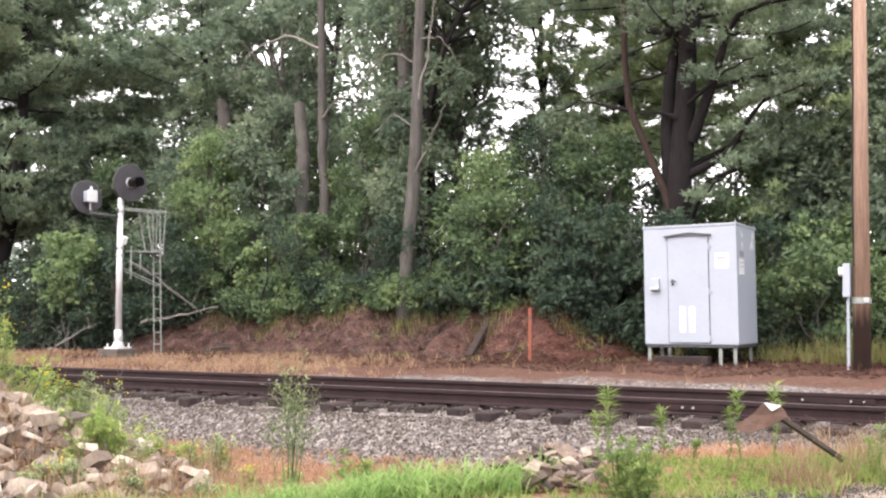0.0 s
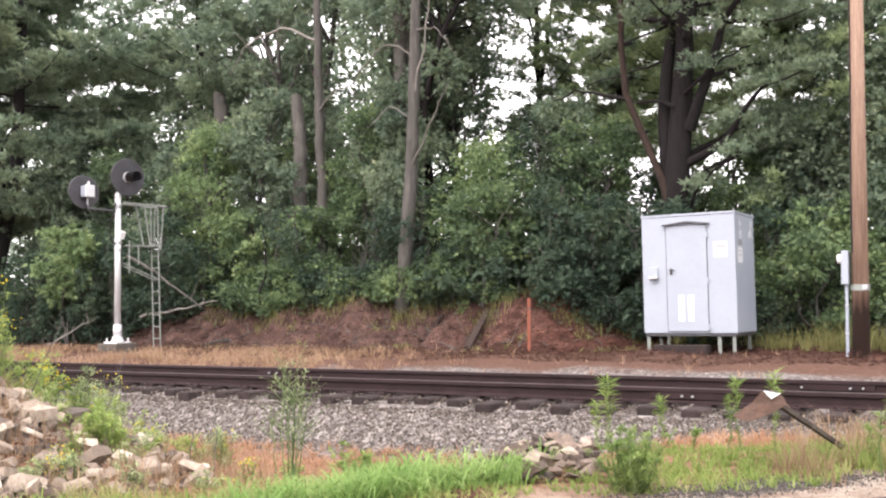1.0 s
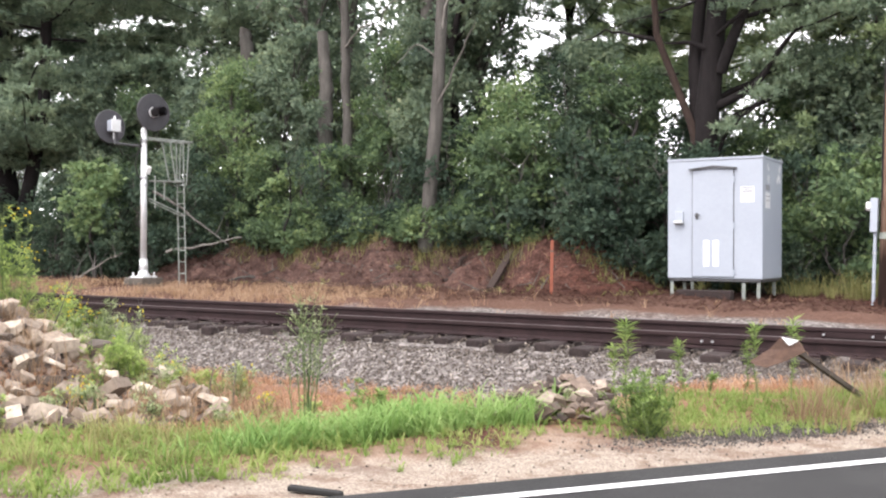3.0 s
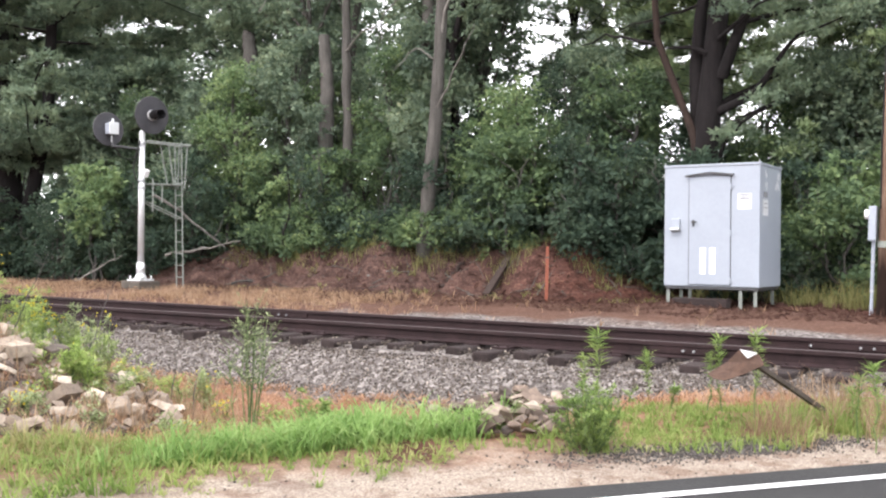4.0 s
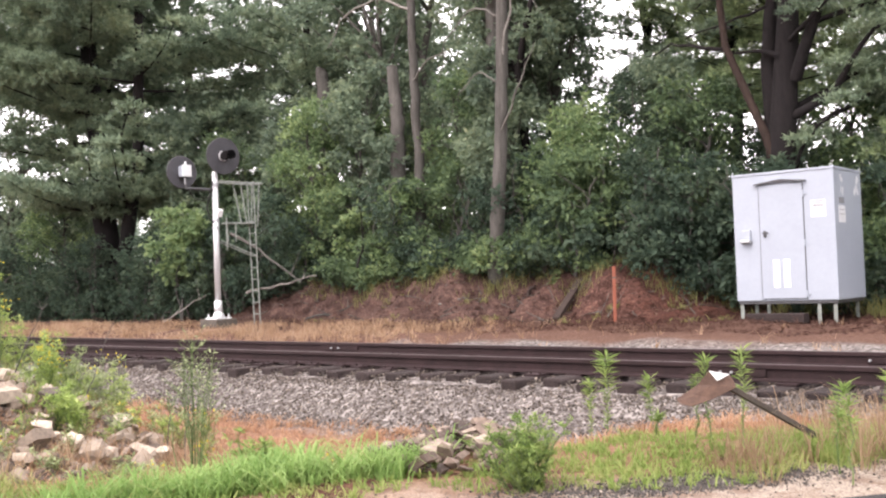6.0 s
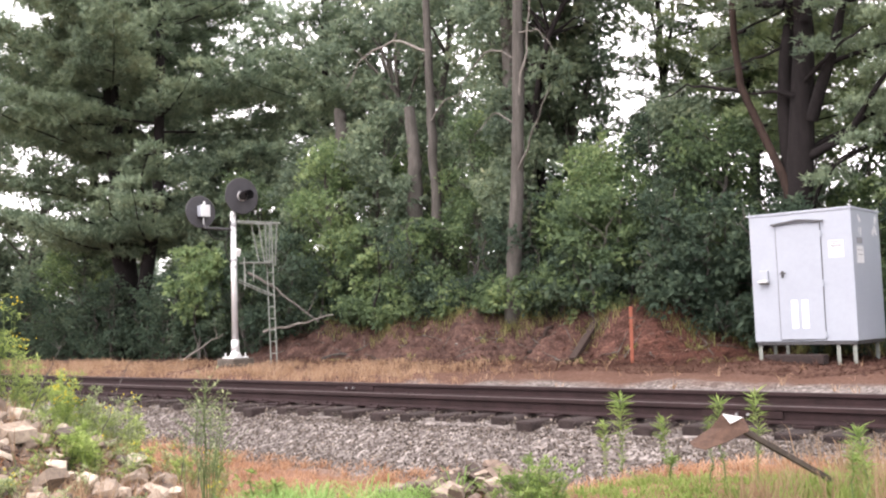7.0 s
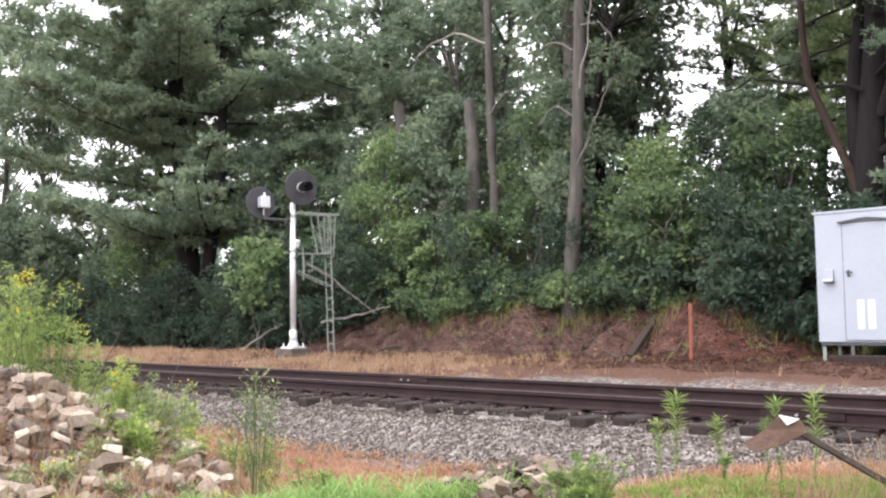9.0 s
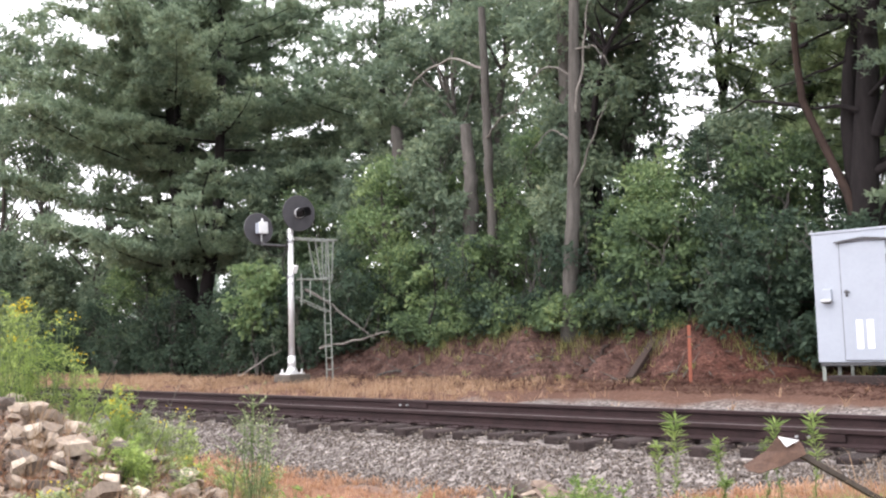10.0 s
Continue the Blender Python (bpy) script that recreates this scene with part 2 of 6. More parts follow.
def land(x, y):
    """Height of the ground at x along the track and y across it; the rail heads lie at 0."""
    x, y = np.asarray(x, float), np.asarray(y, float)
    n = ROAD_N[0] * x + ROAD_N[1] * y
    # verge, falling into the ditch below the ballast
    low = -0.62 + 0.36 * smooth(-3.4, -1.6, x)
    near = -0.12 + (low + 0.12) * smooth(1.75, -1.3, n)
    # the heap under the field stones, and the rise behind it
    near = near + 0.98 * np.exp(-(((x + 7.35) / 2.3) ** 2 + ((y + 5.65) / 1.55) ** 2))
    near = near + 0.45 * np.exp(-(((x + 12.0) / 3.5) ** 2 + ((y + 4.2) / 1.6) ** 2))
    near = near + 0.06 * np.exp(-(((x + 2.32) / 0.45) ** 2 + ((y + 4.4) / 0.6) ** 2))
    k = smooth(-1.8, -0.35, y)
    z = near * (1 - k) - 0.228 * k
    z = z + 0.17 * smooth(2.2, 3.6, y) + 0.06 * smooth(3.6, 6.6, y)
    # the bank under the trees
    run = smooth(-22.5, -17.0, x) * (1 - smooth(-8.3, -5.7, x)) * (1 + 0.12 * np.sin(1.3 * x) + 0.08 * np.sin(2.9 * x + 1))
    z = z + run * 0.98 * smooth(6.9 + 0.25 * np.sin(1.1 * x), 8.9, y) + 0.25 * smooth(9, 14, y)
    # the road bed and its shoulder
    q = smooth(1.2, 2.2, n) * (1 - smooth(2.4, 3.2, y))
    z = z * (1 - q) + (road_height(y) - 0.03) * q
    rough = 0.035 * np.sin(1.9 * x + 1.3 * y) * np.sin(1.1 * y - 0.7 * x) + 0.02 * np.sin(5.1 * x) * np.sin(4.3 * y + 1)
    bank = 0.12 * run * smooth(6.9, 7.6, y) * (np.sin(4.1 * x + 2.0 * y) * np.sin(3.3 * y - x) + 0.6 * np.sin(9 * x + 3 * y) * np.sin(8 * y))
    calm = (1 - q) * np.where((y > -1.0) & (y < 2.4), 0.0, 1.0)
    return z + rough * calm + bank


def ground_material():
    m, n, l, p = nodes_of("trackside_ground")
    geo = n.new("ShaderNodeNewGeometry")
    pos = geo.outputs["Position"]
    sep = n.new("ShaderNodeSeparateXYZ")
    l.new(pos, sep.inputs[0])
    wob = noise_of(n, l, 1.4, 5, pos)
    fine = noise_of(n, l, 22, 6, pos)
    vor = n.new("ShaderNodeTexVoronoi")
    vor.inputs["Scale"].default_value = 22
    l.new(pos, vor.inputs["Vector"])

    def math_(op, a, b, c=None):
        q = n.new("ShaderNodeMath")
        q.operation = op
        for i, v in enumerate((a, b, c)):
            if v is None:
                continue
            if isinstance(v, (int, float)):
                q.inputs[i].default_value = v
            else:
                l.new(v, q.inputs[i])
        return q.outputs[0]

    def step(v, a, b):
        q = n.new("ShaderNodeMapRange")
        q.inputs["From Min"].default_value, q.inputs["From Max"].default_value = a, b
        l.new(v, q.inputs[0])
        return q.outputs[0]

    def mix(f, a, b):
        q = n.new("ShaderNodeMixRGB")
        l.new(f, q.inputs[0]), l.new(a, q.inputs[1]), l.new(b, q.inputs[2])
        return q.outputs[0]

    def tone(src, stops):
        r = ramp_of(n, stops)
        l.new(src, r.inputs[0])
        return r.outputs[0]

    y = math_("MULTIPLY_ADD", wob.outputs[0], 1.2, math_("ADD", sep.outputs[1], -0.6))
    across = math_("MULTIPLY_ADD", sep.outputs[0], ROAD_N[0], math_("MULTIPLY", sep.outputs[1], ROAD_N[1]))
    across = math_("MULTIPLY_ADD", wob.outputs[0], 0.7, math_("ADD", across, -0.35))
    gravel = tone(vor.outputs["Color"], [(0.1, (0.075, 0.065, 0.06)), (0.6, (0.17, 0.15, 0.14)), (1.0, (0.34, 0.31, 0.29))])
    dirt = tone(fine.outputs[0], [(0.3, (0.032, 0.015, 0.012)), (0.52, (0.082, 0.033, 0.024)), (0.75, (0.16, 0.085, 0.066))])
    straw = tone(fine.outputs[0], [(0.3, (0.13, 0.062, 0.04)), (0.7, (0.30, 0.175, 0.115))])
    gritty = noise_of(n, l, 90, 4, pos)
    sand_a = tone(gritty.outputs[0], [(0.35, (0.17, 0.125, 0.10)), (0.55, (0.32, 0.27, 0.22)), (0.7, (0.46, 0.40, 0.33))])
    sand_b = tone(gritty.outputs[0], [(0.35, (0.12, 0.08, 0.06)), (0.6, (0.24, 0.175, 0.135))])
    blot = noise_of(n, l, 5, 5, pos)
    sand = mix(step(blot.outputs[0], 0.48, 0.62), sand_a, sand_b)
    floor_ = tone(fine.outputs[0], [(0.3, (0.035, 0.03, 0.018)), (0.7, (0.10, 0.085, 0.045))])
    c = mix(step(y, -2.0, -1.7), straw, gravel)
    grey = tone(fine.outputs[0], [(0.3, (0.034, 0.02, 0.018)), (0.52, (0.08, 0.046, 0.038)), (0.75, (0.18, 0.12, 0.10))])
    dirt_far = mix(step(sep.outputs[0], -7.0, -11.0), dirt, grey)
    flat_dirt = tone(fine.outputs[0], [(0.3, (0.055, 0.028, 0.020)), (0.55, (0.115, 0.062, 0.045)), (0.75, (0.21, 0.14, 0.108))])
    y_off = math_("MULTIPLY_ADD", step(sep.outputs[0], -7.0, -11.5), 0.8, y)
    c = mix(step(y_off, 3.1, 3.6), c, flat_dirt)
    c = mix(step(y, 6.3, 7.0), c, dirt_far)
    lumps = noise_of(n, l, 3.2, 6, pos, 0.7)
    shade = n.new("ShaderNodeMixRGB")
    shade.blend_type = "MULTIPLY"
    l.new(step(y, 6.0, 6.8), shade.inputs[0]), l.new(c, shade.inputs[1])
    l.new(tone(lumps.outputs[0], [(0.36, (0.45, 0.42, 0.42)), (0.52, (1.0, 1.0, 1.0)), (0.66, (1.45, 1.4, 1.35))]), shade.inputs[2])
    c = mix(step(y, 9.2, 10.2), shade.outputs[0], floor_)
    c = mix(step(across, 1.5, 1.95), c, sand)
    bare = noise_of(n, l, 2.6, 4, pos)
    on_verge = math_("MULTIPLY", step(across, 2.35, 1.6), step(across, 0.7, 1.1))
    c = mix(math_("MULTIPLY", step(bare.outputs[0], 0.50, 0.62), on_verge), c, dirt)
    c = mix(step(across, 9.9, 10.6), c, floor_)
    l.new(c, p.inputs["Base Color"])
    p.inputs["Roughness"].default_value = 0.95
    p.inputs["Specular IOR Level"].default_value = 0.15
    bp = n.new("ShaderNodeBump")
    bp.inputs["Strength"].default_value, bp.inputs["Distance"].default_value = 0.9, 0.05
    l.new(fine.outputs[0], bp.inputs["Height"]), l.new(bp.outputs[0], p.inputs["Normal"])
    return m


GROUND = ground_material()


# ---- mesh helpers ----
def raw_mesh(name, verts, faces, material=None, flat=True):
    """A mesh from an array of points and an array of equal-sided faces."""
    v, f = np.asarray(verts, np.float32).reshape(-1, 3), np.asarray(faces, np.int32)
    me = bpy.data.meshes.new(name)
    k = f.shape[1]
    me.vertices.add(len(v)), me.loops.add(f.size), me.polygons.add(len(f))
    me.vertices.foreach_set("co", v.ravel())
    me.loops.foreach_set("vertex_index", f.ravel())
    me.polygons.foreach_set("loop_start", np.arange(0, f.size, k, dtype=np.int32))
    if not flat:
        me.polygons.foreach_set("use_smooth", np.ones(len(f), bool))
    me.update(calc_edges=True)
    if flat:
        me.shade_flat()
    if material:
        me.materials.append(material)
    return me


def hang(ob, parent):
    ob.parent = parent
    ob.matrix_parent_inverse = Matrix.Identity(4)
    return ob


def part(name, bm, material, parent, label="", smooth_shade=False):
    """Links a bmesh as one mesh object under a thing or a part."""
    me = bpy.data.meshes.new(name)
    bm.to_mesh(me)
    bm.free()
    if smooth_shade:
        me.polygons.foreach_set("use_smooth", np.ones(len(me.polygons), bool))
    me.materials.append(material)
    ob = new(name, me)
    if parent:
        hang(ob, parent)
    return tagged(ob, label)


def mesh_part(name, me, parent, label="", at=None):
    ob = new(name, me)
    if parent:
        hang(ob, parent)
    if at is not None:
        ob.matrix_basis = at
    return tagged(ob, label)


def thing(name, label, category, m=None, group="", kind=""):
    ob = new(name)
    ob.empty_display_size = 0.2
    if m is not None:
        ob.matrix_basis = m
    return tagged(ob, label, category, group, kind)


def box(sx, sy, sz, m=None, bevel=0.0, bm=None):
    """A box with its sides bevelled, centred at m."""
    own = bmesh.new()
    bmesh.ops.create_cube(own, size=1, matrix=Matrix.Diagonal((sx, sy, sz, 1)))
    if bevel:
        bmesh.ops.bevel(own, geom=own.edges[:], offset=bevel, segments=2, affect="EDGES", profile=0.5)
    if m is not None:
        own.transform(m)
    if bm is None:
        return own
    tmp = bpy.data.meshes.new("tmp")
    own.to_mesh(tmp), own.free()
    bm.from_mesh(tmp)
    bpy.data.meshes.remove(tmp)
    return bm


def cyl(r1, r2, a, b, sides=12, bm=None, bevel=0.0):
    """A round bar from a to b."""
    own = bmesh.new()
    a, b = Vector(a), Vector(b)
    d = b - a
    turn = d.to_track_quat("Z", "Y").to_matrix().to_4x4()
    bmesh.ops.create_cone(own, cap_ends=True, segments=sides, radius1=r1, radius2=r2, depth=d.length,
                          matrix=Matrix.Translation((a + b) / 2) @ turn)
    if bevel:
        rim = [e for e in own.edges if any(len(f.verts) > 4 for f in e.link_faces)]
        bmesh.ops.bevel(own, geom=rim, offset=bevel, segments=2, affect="EDGES")
    if bm is None:
        return own
    tmp = bpy.data.meshes.new("tmp")
    own.to_mesh(tmp), own.free()
    bm.from_mesh(tmp)
    bpy.data.meshes.remove(tmp)
    return bm


class Tubes:
    """Collects tapered, bent round limbs into one mesh."""
    def __init__(self):
        self.v, self.f, self.n = [], [], 0

    def add(self, pts, radii, sides=8):
        pts, radii = np.asarray(pts, float), np.asarray(radii, float)
        tan = np.gradient(pts, axis=0)
        tan /= np.linalg.norm(tan, axis=1)[:, None] + 1e-9
        ref = np.array([1.0, 0.2, 0.1]) if abs(tan[0][2]) > 0.7 else np.array([0.1, 0.2, 1.0])
        u = np.cross(tan, ref)
        u /= np.linalg.norm(u, axis=1)[:, None]
        w = np.cross(tan, u)
        ang = np.linspace(0, 2 * np.pi, sides, endpoint=False)
        ring = (np.cos(ang)[None, :, None] * u[:, None] + np.sin(ang)[None, :, None] * w[:, None]) * radii[:, None, None]
        self.v.append((pts[:, None] + ring).reshape(-1, 3))
        i, j = np.meshgrid(np.arange(len(pts) - 1), np.arange(sides), indexing="ij")
        a, b = i * sides + j, i * sides + (j + 1) % sides
        self.f.append((np.stack([a, b, b + sides, a + sides], -1).reshape(-1, 4)) + self.n)
        self.n += len(pts) * sides

    def mesh(self, name, material):
        return raw_mesh(name, np.concatenate(self.v), np.concatenate(self.f), material, flat=False)


def unit(v):
    return v / (np.linalg.norm(v, axis=-1, keepdims=True) + 1e-9)


def blades(rng, at, along, normal, length, width, fold=0.12):
    """Leaf or needle quads: base, side, tip, side."""
    along, normal = unit(along), unit(normal)
    side = unit(np.cross(along, normal))
    up = np.cross(side, along)
    length, width = np.asarray(length)[:, None], np.asarray(width)[:, None]
    mid = at + along * length * 0.45 + up * length * fold
    v = np.stack([at, mid + side * width * 0.5, at + along * length, mid - side * width * 0.5], 1)
    return v.reshape(-1, 3)


def quads(count):
    return np.arange(count * 4, dtype=np.int32).reshape(-1, 4)


def wander(rng, a, b, n, amount):
    """A bent line from a to b."""
    t = np.linspace(0, 1, n)[:, None]
    p = np.asarray(a, float) * (1 - t) + np.asarray(b, float) * t
    j = np.cumsum(rng.normal(0, amount, (n, 3)), axis=0)
    j -= j[0]
    j = j - t * j[-1] * 0.7
    return p + j

# ---- ground, road ----
def spaced(lo, hi, fine_lo, fine_hi, step):
    mid = list(np.arange(fine_lo, fine_hi + 1e-6, step))
    out, s, v = [], step, fine_hi
    while v < hi:
        s *= 1.35
        v = min(v + s, hi)
        out.append(v)
    low, s, v = [], step, fine_lo
    while v > lo:
        s *= 1.35
        v = max(v - s, lo)
        low.append(v)
    return np.array(low[::-1] + mid + out)


def build_ground():
    gx, gy = spaced(-900, 900, -24, 6, 0.14), spaced(-900, 900, -9, 11, 0.10)
    X, Y = np.meshgrid(gx, gy, indexing="ij")
    Z = land(X, Y)
    v = np.stack([X, Y, Z], -1).reshape(-1, 3)
    i, j = np.meshgrid(np.arange(len(gx) - 1), np.arange(len(gy) - 1), indexing="ij")
    a = i * len(gy) + j
    f = np.stack([a, a + len(gy), a + len(gy) + 1, a + 1], -1).reshape(-1, 4)
    ob = new("ground", raw_mesh("ground", v, f, GROUND, flat=False))
    tagged(ob, "reddish brown trackside earth with gravel and dry litter", "ground", kind="structure")


def road_strip(n0, n1, lift, s0=-40.0, s1=2.0, steps=160, thick=0.0):
    """A strip of road between two distances across it, following the road's rise to the crossing."""
    nx, ny = ROAD_N
    tx, ty = 0.6, 0.8
    rows = []
    for s in np.linspace(s0, s1, steps):
        for n in (n0, n1):
            x, y = nx * n + tx * s, ny * n + ty * s
            rows.append((x, y, road_height(y) + lift))
    if thick:
        low = [(x, y, z - thick) for x, y, z in rows]
        k = len(rows)
        rows = rows + low
    f = []
    for i in range(steps - 1):
        a = 2 * i
        f.append((a, a + 1, a + 3, a + 2))
        if thick:
            f.append((a, a + 2, a + 2 + k, a + k))
            f.append((a + 1, a + 1 + k, a + 3 + k, a + 3))
    return np.array(rows), np.array(f)


def build_road():
    v, f = road_strip(ROAD_EDGE, ROAD_FAR, 0.0, thick=0.08)
    tagged(new("road", raw_mesh("road", v, f, ASPHALT)), "dark grey asphalt road with a worn edge", "road", kind="structure")
    for a, b in ((2.745, 2.81), (8.8, 8.88)):
        v, f = road_strip(a, b, 0.004)
        tagged(new("trim", raw_mesh("road_marking", v, f, ROADPAINT)), "white painted edge line on the asphalt", "road marking", kind="structure")


build_ground()
build_road()


# ---- loose stones ----
def stone_shape(rng, squash=0.7, points=11):
    """A broken stone: a hull of jittered points, about one unit across."""
    bm = bmesh.new()
    for _ in range(points):
        d = unit(rng.normal(size=3))
        bm.verts.new(d * np.array([1, rng.uniform(0.65, 0.95), squash]) * 0.5 * rng.uniform(0.8, 1.1))
    bmesh.ops.convex_hull(bm, input=bm.verts[:])
    bmesh.ops.triangulate(bm, faces=bm.faces[:])
    loose = [v for v in bm.verts if not v.link_faces]
    bmesh.ops.delete(bm, geom=loose, context="VERTS")
    bm.verts.index_update()
    v = np.array([w.co[:] for w in bm.verts])
    f = np.array([[w.index for w in q.verts] for q in bm.faces])
    bm.free()
    return v, f


def block_shape(rng):
    """A quarried block: the hull of a box's corners, knocked about."""
    bm = bmesh.new()
    size = np.array([1.0, rng.uniform(0.6, 0.9), rng.uniform(0.28, 0.48)]) * 0.5
    for sx in (-1, 1):
        for sy in (-1, 1):
            for sz in (-1, 1):
                c = np.array([sx, sy, sz]) * size * rng.uniform(0.66, 1.06, 3)
                bm.verts.new(c)
                if rng.uniform() < 0.45:
                    bm.verts.new(c * np.array([rng.uniform(0.5, 0.9), 1.08, rng.uniform(0.6, 1.0)]))
    bmesh.ops.convex_hull(bm, input=bm.verts[:])
    bmesh.ops.triangulate(bm, faces=bm.faces[:])
    bmesh.ops.delete(bm, geom=[v for v in bm.verts if not v.link_faces], context="VERTS")
    bm.verts.index_update()
    v = np.array([w.co[:] for w in bm.verts])
    f = np.array([[w.index for w in q.verts] for q in bm.faces])
    bm.free()
    return v, f


def strew(name, shapes, rng, pts, sizes, material):
    """Many small stones in one mesh."""
    vs, fs, n = [], [], 0
    which = rng.integers(0, len(shapes), len(pts))
    q = unit(rng.normal(size=(len(pts), 4)))
    for k, (sv, sf) in enumerate(shapes):
        sel = np.where(which == k)[0]
        if not len(sel):
            continue
        w, x, y, z = q[sel].T
        R = np.stack([1 - 2 * (y * y + z * z), 2 * (x * y - z * w), 2 * (x * z + y * w), 2 * (x * y + z * w), 1 - 2 * (x * x + z * z),
                      2 * (y * z - x * w), 2 * (x * z - y * w), 2 * (y * z + x * w), 1 - 2 * (x * x + y * y)], -1).reshape(-1, 3, 3)
        v = np.einsum("nij,kj->nki", R, sv) * sizes[sel][:, None, None] + pts[sel][:, None]
        vs.append(v.reshape(-1, 3))
        fs.append((sf[None] + (np.arange(len(sel)) * len(sv))[:, None, None] + n).reshape(-1, 3))
        n += len(sel) * len(sv)
    return new(name, raw_mesh(name, np.concatenate(vs), np.concatenate(fs), material))


rng = np.random.default_rng(5)
CHIPS = [stone_shape(rng, 0.75, 6) for _ in range(10)]


def tie_places():
    r = np.random.default_rng(3)
    return np.cumsum(np.concatenate([[-46.0], 0.44 + r.normal(0, 0.013, 113)]))


TIE_X = tie_places()


def build_ballast():
    r = np.random.default_rng(11)
    x = np.concatenate([r.uniform(-13, 0.5, 27000), r.uniform(-26, -13, 4000), r.uniform(-18, 0.5, 15500), r.uniform(-20, 0.5, 6000)])
    y = np.concatenate([r.uniform(-2.05, -0.55, 31000), np.concatenate([r.uniform(-0.75, -0.1, 10500), r.uniform(-0.1, 1.9, 5000)]), 1.9 + r.uniform(0, 1, 6000) * np.where(x[-6000:] > -9, 1.5, 0.9)])
    fade = r.uniform(0, 1, len(x)) < np.clip((y + 1.95 + 0.12 * np.sin(2.3 * x) - 0.5 * np.clip((x + 4.5) / 3, 0, 1)) / 0.35, 0.05, 1)
    x, y = x[fade], y[fade]
    k = np.clip(np.searchsorted(TIE_X, x), 1, len(TIE_X) - 1)
    off = np.minimum(np.abs(x - TIE_X[k - 1]), np.abs(x - TIE_X[k]))
    crib = (y > -0.62) & (y < 2.05)
    keep = ~(crib & (off < 0.115))
    x, y, off, crib = x[keep], y[keep], off[keep], crib[keep]
    size = (0.019 + 0.026 * r.uniform(0, 1, len(x)) ** 1.5) * np.where(y > 1.9, 0.75, 1)
    z = land(x, y) + size * 0.18
    z = np.where(crib, z + r.uniform(0.0, 0.055, len(x)), z)
    ob = strew("ballast", CHIPS, r, np.stack([x, y, z], -1), size, BALLAST)
    tagged(ob, "grey crushed stone ballast under the track", "ballast", kind="stuff")


build_ballast()


# ---- the track ----
def rail_profile():
    h = [(0.0375, 0.0), (0.0375, -0.032), (0.009, -0.042), (0.009, -0.115), (0.066, -0.134), (0.066, -0.146)]
    left = [(-a, b) for a, b in h[::-1]]
    return [(-0.030, 0.004), (0.030, 0.004)] + h + left


def extrude_x(profile, x0, x1):
    """A bar along the track with the given cross-section."""
    bm = bmesh.new()
    ends = []
    for x in (x0, x1):
        ends.append([bm.verts.new((x, a, b)) for a, b in profile])
    k = len(profile)
    for i in range(k):
        bm.faces.new((ends[0][i], ends[0][(i + 1) % k], ends[1][(i + 1) % k], ends[1][i]))
    bm.faces.new(ends[0][::-1])
    bm.faces.new(ends[1])
    bmesh.ops.recalc_face_normals(bm, faces=bm.faces[:])
    return bm


RAILS = (-0.0375, 1.4725)


def build_track():
    r = np.random.default_rng(3)
    track = thing("railway_track", "rusty single railway track on dark wooden ties", "railway track", kind="structure")
    for y in RAILS:
        bm = extrude_x(rail_profile(), -90, 40)
        bm.transform(Matrix.Translation((0, y, -0.004)))
        rail = part("rail", bm, RUST, track, "brown rusty steel rail")
        bm = box(130, 0.05, 0.004, Matrix.Translation((-25, y, 0.001)))
        part("running_surface", bm, RAIL_TOP, rail, "dull worn top of the rail head")
    # splice bars with their bolts
    for y, side, x, bolts in ((RAILS[0], -1, -2.70, (-0.04, 0.07)), (RAILS[1], -1, -1.5, (-0.36, 0.14, 0.27)), (RAILS[1], -1, -9.4, (-0.15, 0.0))):
        bm = box(0.78, 0.02, 0.07, Matrix.Translation((x, y + side * 0.02, -0.078)), 0.006)
        bar = part("splice_bar", bm, RUST, track, "rusty bolted splice bar")
        for dx in bolts:
            bm = cyl(0.013, 0.012, (x + dx, y + side * 0.028, -0.078), (x + dx, y + side * 0.062, -0.078), 6)
            part("bolt", bm, GREY_METAL, bar, "pale worn bolt end")
    ties = []
    for k in range(3):
        me = bpy.data.meshes.new("tie")
        b2 = box(0.205, 2.6, 0.17, None, 0.022)
        for v in b2.verts:
            v.co += Vector(r.normal(0, 0.005, 3))
        b2.to_mesh(me)
        b2.free()
        me.materials.append(TIE)
        ties.append(me)
    plate = box(0.19, 0.32, 0.02, None, 0.003)
    for sx in (-0.06, 0.06):
        for sy in (-0.085, 0.085):
            box(0.022, 0.03, 0.03, Matrix.Translation((sx, sy, 0.018)), 0.004, plate)
    plate_me = bpy.data.meshes.new("tie_plate")
    plate.to_mesh(plate_me)
    plate.free()
    plate_me.materials.append(RUST)
    for x in TIE_X:
        t = mesh_part("tie", ties[int(r.integers(0, 3))], track,
                      at=pose(float(x), 0.717 + r.normal(0, 0.05), -0.252 + r.normal(0, 0.006), 0, 0, r.normal(0, 1.2)))
        if x > -24:
            for y in RAILS:
                mesh_part("tie_plate", plate_me, t, at=Matrix.Translation((0, y - 0.717, 0.095)))


build_track()


